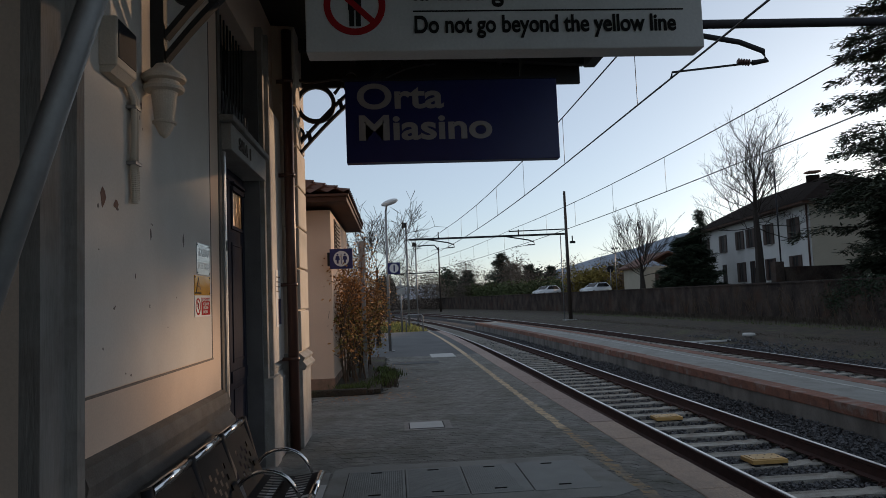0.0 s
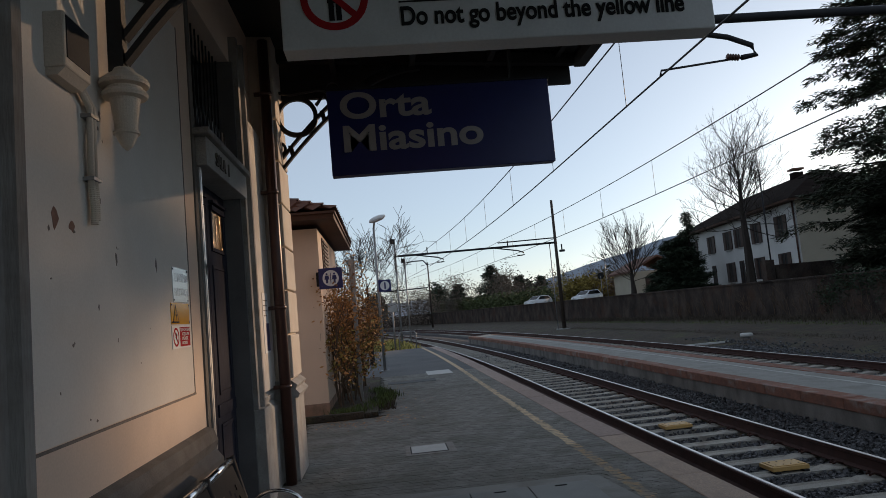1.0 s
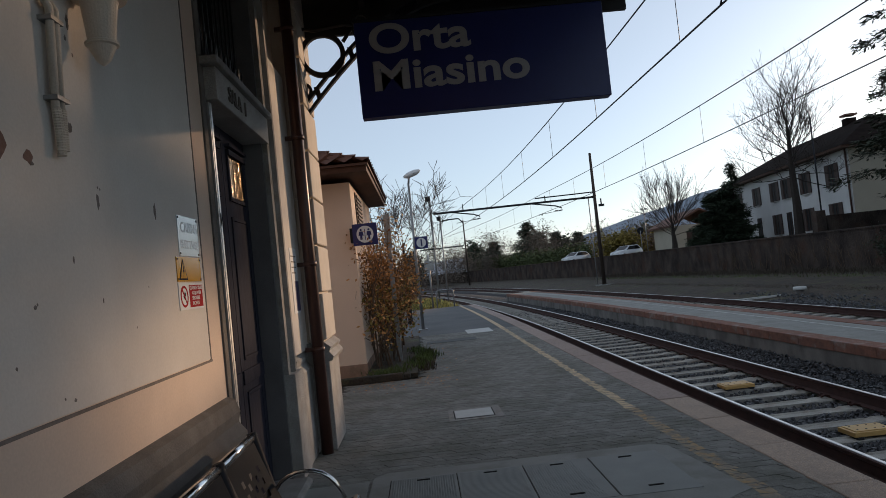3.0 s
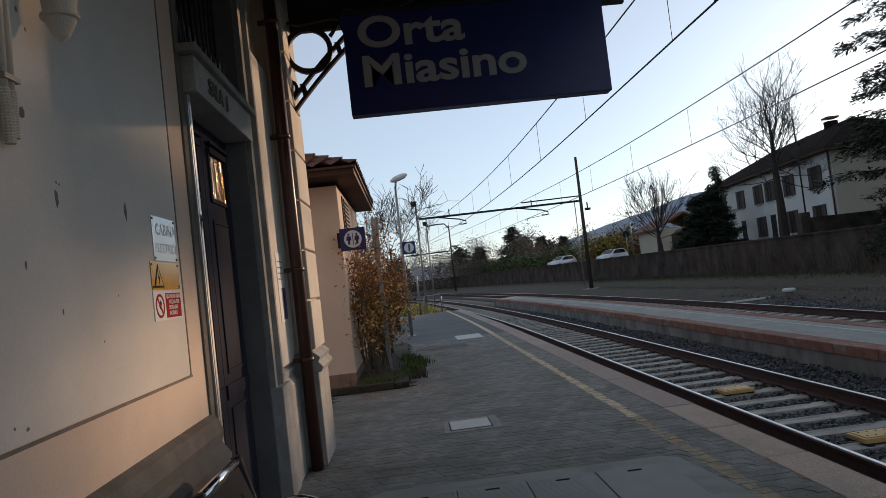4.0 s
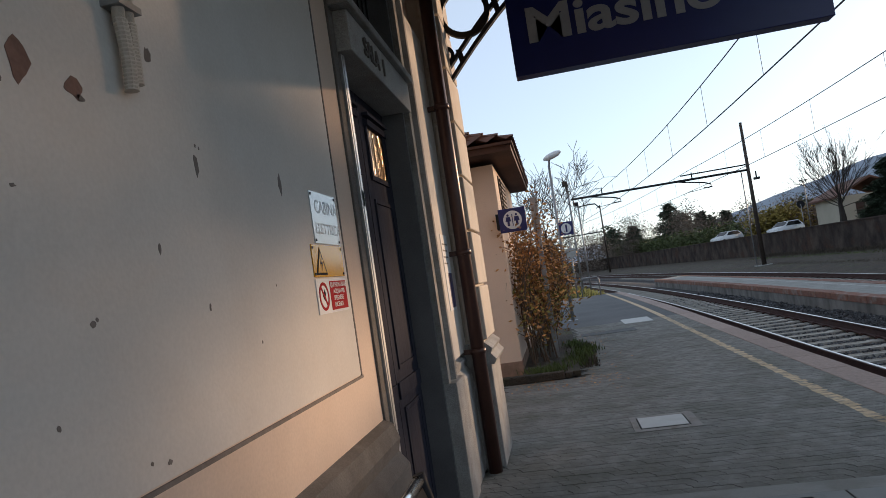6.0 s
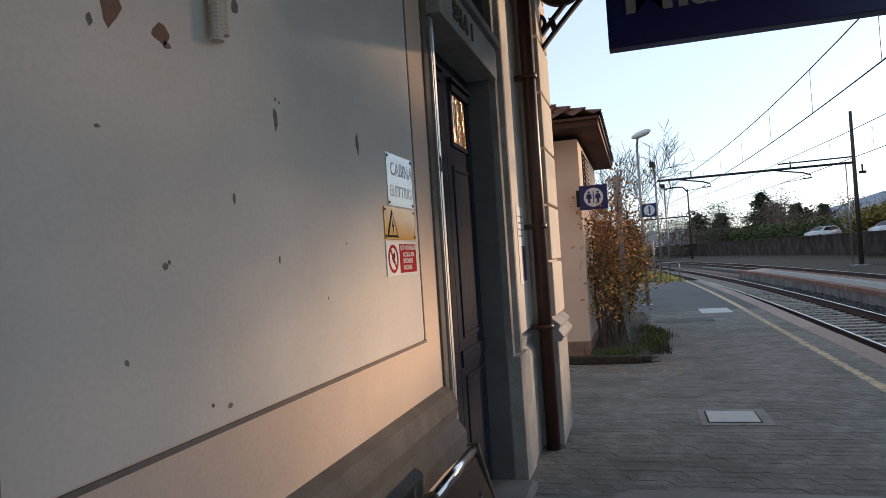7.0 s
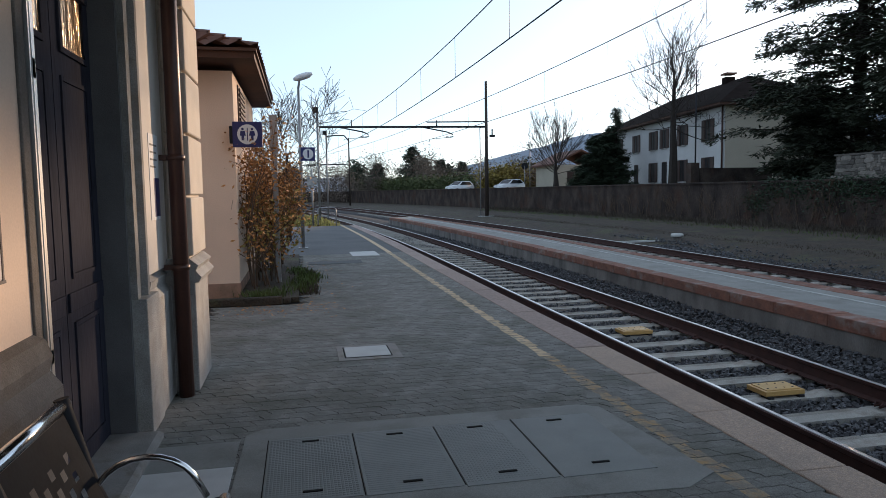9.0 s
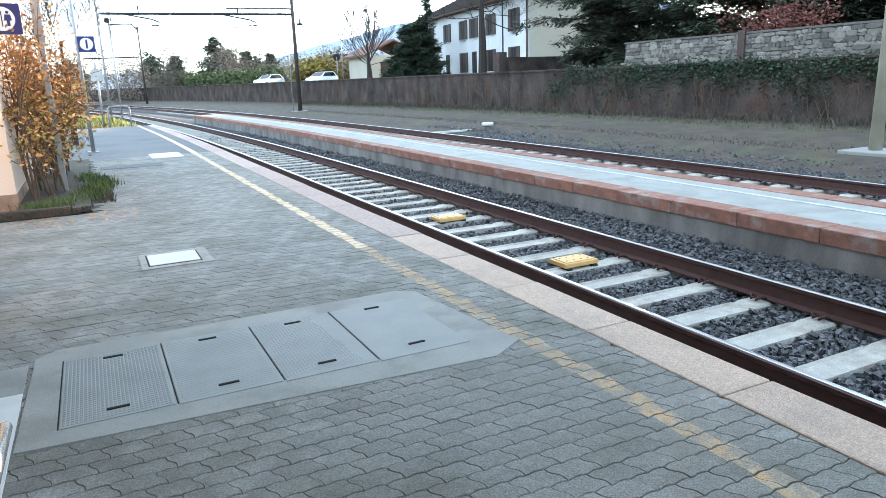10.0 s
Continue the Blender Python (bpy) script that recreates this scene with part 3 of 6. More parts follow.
tube(bm, [(-1.36, DO0 + 0.04 + i * (DO1 - DO0 - 0.08) / 22, 3.04 if i % 2 else 3.34) for i in range(23)], 0.009, 6)
part("zigzag", bm, "steel", dr, "zigzag wire of the grille")
LX = -1.41
for y0, y1 in ((5.33, 5.985), (5.995, 6.66)):
    leaf = part("leaf", boxes((LX - 0.05, LX, y0, y1, 0.03, 2.76)), "door", dr, "dark violet-brown painted door leaf")
    for z0, z1 in ((0.14, 0.84), (1.07, 2.12)):
        part("panel", boxes((LX, LX + 0.006, y0 + 0.13, y1 - 0.15, z0 + 0.03, z1 - 0.03), bev=0.002), "door", leaf)
        part("panel_mould", boxes((LX, LX + 0.010, y0 + 0.10, y0 + 0.125, z0, z1), (LX, LX + 0.010, y1 - 0.145, y1 - 0.12, z0, z1), (LX, LX + 0.010, y0 + 0.126, y1 - 0.146, z0, z0 + 0.025), (LX, LX + 0.010, y0 + 0.126, y1 - 0.146, z1 - 0.025, z1)), "door", leaf)
    part("mid_rail", boxes((LX, LX + 0.014, y0 + 0.02, y1 - 0.04, 0.90, 1.0), bev=0.004), "door", leaf)
    part("pane", boxes((LX, LX + 0.006, y0 + 0.13, y1 - 0.15, 2.27, 2.58)), "rippled", leaf, "rippled glass pane, sunset reflection tinted in")
    part("pane_frame", boxes((LX, LX + 0.014, y0 + 0.10, y0 + 0.13, 2.24, 2.61), (LX, LX + 0.014, y1 - 0.15, y1 - 0.12, 2.24, 2.61), (LX, LX + 0.014, y0 + 0.13, y1 - 0.15, 2.24, 2.27), (LX, LX + 0.03, y0 + 0.09, y1 - 0.11, 2.58, 2.62), (LX, LX + 0.04, y0 + 0.08, y1 - 0.10, 2.64, 2.66)), "door", leaf)
# narrow aluminium side light at the near jamb
sl = part("side_light", boxes((-1.39, -1.265, 5.274, 5.292, 0.03, 2.75), (-1.275, -1.262, 5.292, 5.325, 0.03, 2.75), (-1.335, -1.322, 5.292, 5.325, 0.03, 2.75), (-1.39, -1.377, 5.292, 5.325, 0.03, 2.75), (-1.335, -1.262, 5.292, 5.322, 1.98, 2.06), (-1.335, -1.262, 5.292, 5.322, 0.80, 0.86)), "alu", dr, "bare aluminium edge frame with dark glass strips")
part("strip_glass", boxes((-1.322, -1.275, 5.293, 5.306, 0.05, 2.73)), "glass", sl)
words("lintel_letters", "SALA  1", 0.14, "cement", Matrix(((0, 0, 1, -1.204), (1, 0, 0, 5.52), (0, 1, 0, 2.815), (0, 0, 0, 1))), dr, "worn stone-grey raised letters", 0.010, 0.01)

# ---- the other opening, with its stepped surround
wd = thing("door_2", "dark shut doorway with a weathered grey stepped surround", "door", (0, 0, 0), kind="structure")
part("stone_frame", architrave("a", 2.44, 2.82, 0.02, 4.3, 1), "surround", wd, "weathered grey architrave")
part("stone_frame", architrave("a", 0.34, 0.72, 0.02, 4.3, -1), "surround", wd)
# black sheet set into the opening to give the recess its shade
part("leaf", boxes((-1.70, -1.62, 0.72, 2.44, 0, 4.05)), "iron", wd, "black leaf that keeps the recess dark")

# ---- canopy over the platform
can = thing("canopy", "dark underside of the iron platform canopy", "canopy", (0, 0, 0), kind="structure")
part("deck", prisms([(-1.30, 4.72), (2.45, 4.46), (2.45, 4.52), (-1.30, 4.80)], -10, 8.25, "y"), "iron", can, "dark metal roof sheet")
part("gutter", prisms([(2.42, 4.42), (2.47, 4.36), (2.60, 4.36), (2.66, 4.44), (2.66, 4.50), (2.64, 4.50), (2.63, 4.44), (2.58, 4.39), (2.48, 4.39), (2.44, 4.44), (2.44, 4.52), (2.42, 4.52)], -10, 8.2, "y"), "iron", can)
for y in (-6.0, -2.0, 0.0, 3.95, 8.0):
    part("beam", prisms([(-1.30, 4.56), (2.40, 4.32), (2.40, 4.44), (-1.30, 4.70)], y - 0.05, y + 0.05, "y"), "iron", can)
for x in (-0.4, 0.5, 1.4, 2.2):
    part("purlin", boxes((x - 0.03, x + 0.03, -10, 8.2, 4.40, 4.50 + 0.0)), "iron", can)
part("fascia", boxes((-1.1, 2.40, 8.18, 8.24, 4.16, 4.62)), "iron", can, "dark end fascia")


def bracket(y):
    b = thing("canopy_bracket", "ornate black iron canopy bracket with a ring", "bracket", (0, y, 0), 0, "brackets under the canopy")
    def rib(off):
        return [(-1.16 + 1.75 * (k / 14), 3.14 + off + 1.22 * math.sin(k / 14 * math.pi / 2) ** 0.95) for k in range(15)]

    for off in (0.0, 0.12):
        line = rib(off)
        bm = bmesh.new()
        prism(bm, line + [(a, c + 0.045) for a, c in line[::-1]], -0.03, 0.03, "y")
        part("strut", bm, "iron", b)
    for k in (2, 5, 8, 11):
        (a, c), (a2, c2) = rib(0.02)[k], rib(0.14)[k]
        part("link", prisms([(a - 0.025, c), (a + 0.025, c), (a2 + 0.0, c2), (a2 - 0.05, c2)], -0.022, 0.022, "y"), "iron", b)
    for cx, cz, ro, th in ((-0.84, 3.90, 0.235, 0.05), (-0.42, 4.20, 0.10, 0.03), (-1.06, 3.54, 0.085, 0.03)):
        bm = bmesh.new()
        disc(bm, cx, cz, ro, -0.025, 0.025, 28, ro - th)
        part("ring", bm, "iron", b)
    part("post", boxes((-1.24, -1.17, -0.03, 0.03, 3.1, 4.55)), "iron", b)
    bm = bmesh.new()
    tube(bm, [(-1.2, 0, 4.22), (-0.9, 0, 4.16), (-0.6, 0, 4.2), (-0.3, 0, 4.15)], 0.02, 6)
    tube(bm, [(-0.62, 0, 4.02), (-0.52, 0, 4.14), (-0.47, 0, 4.0), (-0.30, 0, 4.16)], 0.022, 6)
    part("scroll", bm, "iron", b)
    return b


b0 = bracket(8.0)
for y in (3.64, 0.0, -4.0):
    copy_thing(b0, pose(0, y, -0.27))


def corbel(y):
    c = thing("corbel", "turned cream stone corbel below an iron bracket", "corbel", (WX + 0.11, y, 0), 0, "corbels under the brackets", "structure")
    bm = bmesh.new()
    prof = [(0.004, 2.455), (0.024, 2.472), (0.038, 2.50), (0.050, 2.528), (0.060, 2.532), (0.061, 2.542), (0.050, 2.548), (0.055, 2.60), (0.066, 2.69), (0.070, 2.70), (0.098, 2.708), (0.104, 2.722), (0.098, 2.736), (0.080, 2.742), (0.080, 2.756), (0.108, 2.764), (0.113, 2.778), (0.107, 2.792), (0.085, 2.81), (0.056, 2.83), (0.044, 2.85), (0.0, 2.852)]
    lathe(bm, prof, 0, 0, 28)
    for face in bm.faces:
        face.smooth = False
    part("shaft", bm, "quoin", c)
    return c


c0 = corbel(3.64)
copy_thing(c0, pose(WX + 0.11, 0.0, 0))

# ---- hanging station signs
sg = thing("station_sign", "dark blue hanging station name board with pale letters", "sign", (0.72, 7.40, 0))
part("panel", boxes((-1.18, 1.18, 0, 0.14, 3.065, 3.97), bev=0.006), "blue", sg)
part("frame", boxes((-1.19, 1.19, -0.004, 0.144, 3.97, 4.0)), "darkmetal", sg)
for x in (-0.8, 0.8):
    part("hanger", boxes((x - 0.02, x + 0.02, 0.05, 0.09, 4.0, 4.50)), "iron", sg)
for row, z in (("Orta", 3.68), ("Miasino", 3.33)):
    words("lettering", row, 0.385, "letters", pose(-1.06, -0.004, z - 0.015, 90, 0, 0) @ Matrix.Diagonal((1.26, 1, 1, 1)), sg, "pale grey raised lettering", bold=0.025)
nt = thing("warning_sign", "white hanging safety notice with red ring and black text", "sign", (0.755, 4.0, 0))
part("panel", boxes((-1.225, 1.225, 0, 0.16, 3.045, 3.95), bev=0.008), "grimy", nt)
bm = bmesh.new()
disc(bm, -0.93, 3.33, 0.185, -0.006, 0.0, 36, 0.145)
part("prohibition_ring", bm, "red", nt)
part("slash", prisms([(-1.05, 3.42), (-1.03, 3.45), (-0.81, 3.24), (-0.83, 3.21)], -0.005, 0.0, "y"), "red", nt)
part("emblem_bars", boxes((-0.97, -0.89, -0.004, 0, 3.30, 3.42), (-0.965, -0.935, -0.004, 0, 3.20, 3.30), (-0.925, -0.895, -0.004, 0, 3.20, 3.30)), "black", nt)
words("lettering", "la linea gialla", 0.19, "black", pose(-0.58, -0.004, 3.36, 90, 0, 0) @ Matrix.Diagonal((0.84, 1, 1, 1)), nt, bold=0.022)
part("rule", boxes((-0.58, 1.10, -0.004, 0, 3.285, 3.293)), "black", nt)
words("lettering", "Do not go beyond the yellow line", 0.149, "black", pose(-0.58, -0.004, 3.155, 90, 0, 0) @ Matrix.Diagonal((0.80, 1, 1, 1)), nt, bold=0.022)
for x in (-0.9, 0.9):
    part("hanger", boxes((x - 0.02, x + 0.02, 0.06, 0.10, 3.95, 4.52)), "iron", nt)

# ---- downpipe
dp = thing("downpipe", "brown painted metal downpipe on the station corner", "downpipe", (-1.10, 7.52, 0))
bm = bmesh.new()
tube(bm, [(0, 0, 0), (0, 0, 4.6)], 0.055, 14)
part("pipe", bm, "brownpipe", dp)
for z in (0.95, 1.75, 2.95, 4.0):
    bm = bmesh.new()
    lathe(bm, [(0.066, z), (0.066, z + 0.04)], 0, 0, 14)
    box(bm, -0.12, -0.05, -0.015, 0.015, z, z + 0.04)
    part("clamp", bm, "brownpipe", dp)

# ---- toilet annex
an = thing("annex", "small peach plaster outbuilding with a hipped tile roof", "outbuilding", (0, 0, 0))
AX, AY0, AY1 = -1.12, 12.6, 17.0
part("wall", boxes((-6.5, AX, AY0, AY1, -0.2, 3.26)), "annex", an)
part("wall_base", boxes((-6.52, AX + 0.012, AY0 - 0.012, AY1 + 0.012, -0.2, 0.20), bev=0.006), "dampbase", an, "damp stained reddish plaster base")
part("soffit", boxes((-7.1, -0.80, 12.02, 17.6, 3.34, 3.40)), "soffit", an, "dark wooden eaves")
part("fascia", boxes((-0.83, -0.77, 12.0, 17.62, 3.33, 3.46), (-7.1, -0.83, 12.0, 12.05, 3.33, 3.46)), "soffit", an)


def hip_roof(name, x0, x1, y0, y1, z, rise, parent, cols, rows, rid):
    """Overlapping curved tiles on the near faces of a hipped roof; rid: distance of the ridge ends from the eaves."""
    cx = (x0 + x1) / 2
    a, b = Vector((cx, y0 + rid, z + rise)), Vector((cx, y1 - rid, z + rise))
    p = [Vector((x0, y0, z)), Vector((x1, y0, z)), Vector((x1, y1, z)), Vector((x0, y1, z))]
    v, f = [], []
    for e0, e1, r0, r1, n in ((p[0], p[1], a, a, cols), (p[1], p[2], a, b, cols), (p[2], p[3], b, b, 3), (p[3], p[0], b, a, 3)):
        nrm = (e1 - e0).cross(r0 - e0).normalized()
        m = n * 4
        grid = []
        for j in range(rows * 2 + 1):
            s = (j // 2 + (j % 2) * 0.98) / rows if j < rows * 2 else 1.0
            lift = 0.03 if j % 2 == 0 else -0.01
            line = []
            for i in range(m + 1):
                u = i / m
                q = (e0.lerp(e1, u)).lerp(r0.lerp(r1, u), s)
                wave = 0.035 * math.sin(u * n * 2 * math.pi) + 0.02 * noise.noise(q * 1.7)
                line.append(len(v))
                v.append(q + nrm * (wave + lift + 0.03))
            grid.append(line)
        for q, w in zip(grid, grid[1:]):
            for i in range(m):
                f.append((q[i], q[i + 1], w[i + 1], w[i]))
    mesh_ob("roof_tiles", v, f, "rooftile", parent, "weathered reddish curved roof tiles")
    part("roof_deck", prisms([(x0, y0), (x1, y0), (x1, y1), (x0, y1)], z - 0.04, z), "soffit", parent)


hip_roof("r", -7.1, -0.74, 11.95, 17.65, 3.46, 1.25, an, 22, 14, 2.6)
w = part("window", boxes((AX - 0.05, AX + 0.02, 13.35, 14.45, 2.45, 3.18)), "shutter", an, "brown wooden shuttered window")
for i in range(9):
    part("slat", boxes((AX + 0.02, AX + 0.045, 13.40, 14.40, 2.49 + i * 0.075, 2.53 + i * 0.075)), "shutter", w)
part("sill", boxes((AX, AX + 0.08, 13.30, 14.50, 2.40, 2.45)), "stone", an)


def pictogram_sign(name, label, loc, w, h, parent_fn):
    s = thing(name, label, "sign", loc, 0)
    part("panel", boxes((-w / 2, w / 2, -0.03, 0.03, -h / 2, h / 2), bev=0.004), "blue", s)
    bm = bmesh.new()
    disc(bm, 0, 0, h * 0.39, -0.034, -0.03, 36)
    part("disc", bm, "white", s, "white round field")
    parent_fn(s)
    return s


def wc_bars(s):
    part("emblem_divider", boxes((-0.006, 0.006, -0.037, -0.034, -0.09, 0.09)), "blue", s)
    for x, lo, hi in ((-0.065, 0.030, 0.042), (0.065, 0.042, 0.030)):
        part("emblem_bar", prisms([(x - lo, -0.02), (x + lo, -0.02), (x + hi, 0.05), (x - hi, 0.05)] if lo > hi else [(x - hi, -0.02), (x + hi, -0.02), (x + lo, 0.05), (x - lo, 0.05)], -0.037, -0.034, "y"), "blue", s)
        part("emblem_bar", boxes((x - 0.018, x + 0.018, -0.037, -0.034, -0.085, -0.02)), "blue", s)
        bm = bmesh.new()
        disc(bm, x, 0.075, 0.018, -0.037, -0.034, 14)
        part("emblem_dot", bm, "blue", s)


wc = pictogram_sign("toilet_sign", "square blue toilet sign with a white disc on the outbuilding corner", (-0.925, 12.45, 2.345), 0.41, 0.36, wc_bars)
part("bracket", boxes((-0.25, -0.20, -0.01, 0.20, -0.12, 0.12)), "darkmetal", wc)

# ---- platform lamp with the track number
LY = 21.3
lp = thing("platform_lamp", "galvanised platform lamp post with a curved white head", "lamp post", (-0.17, LY, 0))
bm = bmesh.new()
tube(bm, [(0, 0, 0), (0, 0, 4.35)], 0.048, 12, 0.032)
part("pole", bm, "steel", lp)
bm = bmesh.new()
tube(bm, [(0, 0, 4.3), (0.03, 0, 4.5), (0.10, 0, 4.60)], 0.03, 8)
part("arm", bm, "steel", lp)
bm = bmesh.new()
lathe(bm, [(0.02, -0.10), (0.10, -0.09), (0.155, -0.03), (0.15, 0.04), (0.09, 0.09), (0.02, 0.105)], 0, 0, 16)
bmesh.ops.transform(bm, matrix=pose(0.13, 0, 4.62, 0, -18, 0) @ Matrix.Diagonal((1.75, 1.0, 0.85, 1)), verts=bm.verts)
part("head", bm, "white", lp, "white oval lamp head", True)
part("base_plate", boxes((-0.13, 0.13, -0.13, 0.13, 0, 0.02)), "steel", lp)


def one(s):
    words("numeral", "1", 0.27, "blue", pose(-0.062, -0.037, -0.092, 90, 0, 0), s, "blue numeral", bold=0.035)


o = pictogram_sign("track_sign", "square blue track number sign on the lamp post", (0.03, LY - 0.1, 2.55), 0.37, 0.36, one)
part("clamp", boxes((-0.20, -0.16, 0.0, 0.14, -0.1, 0.1)), "steel", o)

# ---- grey post by the shrub
ps = thing("marker_post", "weathered grey concrete post standing in the flower bed", "post", (-0.60, 13.6, 0))
part("shaft", boxes((-0.04, 0.04, -0.035, 0.035, 0, 2.10), bev=0.006), "steel", ps)
part("plate", boxes((-0.06, 0.06, -0.045, -0.035, 2.10 - 0.02, 2.75)), "stone_pale", ps, "pale narrow plate")

# ---- flower bed
bed = thing("flower_bed", "low kerbed bed of rough grass and shrubs", "flower bed", (0, 0, 0), kind="structure")
part("soil", boxes((-1.10, -0.28, 11.8, 18.6, 0.0, 0.07)), "earth", bed, "dark soil")
part("kerb", boxes((-1.55, -0.50, 11.62, 11.75, 0, 0.11), (-0.50, -0.39, 11.66, 13.0, 0, 0.085), bev=0.02), "earth", bed, "mossy earth-stained kerb")


# ---- plants
def blades(name, n, region, h, material, seed, label, width=0.012):
    r = random.Random(seed)
    v, f = [], []
    for _ in range(n):
        x, y, z = region(r)
        a, hh, le = r.uniform(0, 6.28), h * r.uniform(0.4, 1.2), r.uniform(0.1, 0.6)
        dx, dy = math.cos(a), math.sin(a)
        b = len(v)
        v += [(x - dy * width, y + dx * width, z), (x + dy * width, y - dx * width, z), (x + dx * hh * le * 0.4 + dy * width * .7, y + dy * hh * le * 0.4 - dx * width * .7, z + hh * 0.6), (x + dx * hh * le, y + dy * hh * le, z + hh)]
        f += [(b, b + 1, b + 2), (b, b + 2, b + 3)]
    return tagged(mesh_ob(name, v, f, material), label, "grass", kind="stuff")


def branches(r, base, way, length, rad, depth, out, tips, spread=0.55, kids=(2, 4), droop=0.0, shrink=0.68, segs=4):
    pts = [Vector(base)]
    d = Vector(way).normalized()
    for i in range(segs):
        d = (d + Vector((r.uniform(-1, 1), r.uniform(-1, 1), r.uniform(-1, 1))) * 0.16 + Vector((0, 0, -droop))).normalized()
        pts.append(pts[-1] + d * length / segs)
    out.append((pts, rad, rad * 0.6, depth))
    if depth == 0:
        tips.append((pts[-1], d))
        return
    for k in range(r.randint(*kids)):
        i = r.randint(1, segs)
        ax = Vector((r.uniform(-1, 1), r.uniform(-1, 1), r.uniform(-0.2, 1))).normalized()
        branches(r, pts[i], d * (1 - spread) + ax * spread, length * shrink * r.uniform(0.7, 1.1), rad * 0.55, depth - 1, out, tips, spread, kids, droop, shrink, segs)
    tips.append((pts[-1], d))


def limbs_mesh(name, out, material, parent, label="", thin=0.004):
    v, f = [], []
    for pts, r0, r1, depth in out:
        n, s = len(pts), (6 if depth > 1 else 3)
        base = len(v)
        for i, p in enumerate(pts):
            d = (pts[min(i + 1, n - 1)] - pts[max(i - 1, 0)]).normalized()
            a = d.cross(Vector((0.31, 0.87, 0.38))).normalized()
            b = a.cross(d)
            rr = max(thin, r0 + (r1 - r0) * i / (n - 1))
            v += [p + (a * math.cos(2 * math.pi * k / s) + b * math.sin(2 * math.pi * k / s)) * rr for k in range(s)]
        for i in range(n - 1):
            for k in range(s):
                f.append((base + i * s + k, base + i * s + (k + 1) % s, base + (i + 1) * s + (k + 1) % s, base + (i + 1) * s + k))
    return mesh_ob(name, v, f, material, parent, label)


def leaf_cloud(name, centres, per, radius, size, material, parent, label, seed, flat=1.0):
    r = random.Random(seed)
    v, f = [], []
    for c in centres:
        for _ in range(per):
            p = Vector(c) + Vector((r.gauss(0, 1), r.gauss(0, 1), r.gauss(0, flat))) * radius * 0.5
            a = Vector((r.uniform(-1, 1), r.uniform(-1, 1), r.uniform(-0.6, 0.6))).normalized()
            b = a.cross(Vector((r.uniform(-1, 1), r.uniform(-1, 1), r.uniform(-1, 1)))).normalized()
            s = size * r.uniform(0.6, 1.3)
            k = len(v)
            v += [p - a * s, p + b * s * 0.45, p + a * s, p - b * s * 0.45]
            f.append((k, k + 1, k + 2, k + 3))
    return mesh_ob(name, v, f, material, parent, label)


def bare_tree(name, label, loc, height, rad, seed, depth=4, trunk=0.35, kids=(3, 4), spread=0.5, group="", mat_="bark", up=1.0, thin=0.012, heads=9, reach=0.36, fan=0.0):
    r = random.Random(seed)
    t = thing(name, label, "tree", loc, group=group)
    out, tips = [], []
    th = height * trunk
    trunkpts = [Vector((0, 0, 0)), Vector((0.03, 0.0, th * 0.5)), Vector((0, 0.05, th)), Vector((0.04, 0, th * 1.5))]
    limbs_mesh("trunk", [(trunkpts, rad, rad * 0.3, 3)], "bark", t)
    for k in range(heads):
        a = k * 2.4 + r.uniform(-0.3, 0.3)
        z = th * (0.85 + 0.65 * k / heads)
        branches(r, (0, 0, z), (math.cos(a) * 0.8, math.sin(a) * 0.8, up * (1 - fan) + fan * (2.6 * k / heads - 0.35)), height * reach * r.uniform(0.8, 1.1), rad * 0.11, depth - 1, out, tips, spread, kids, -0.03)
    limbs_mesh("crown", out, mat_, t, "leafless fine branches", thin)
    return t


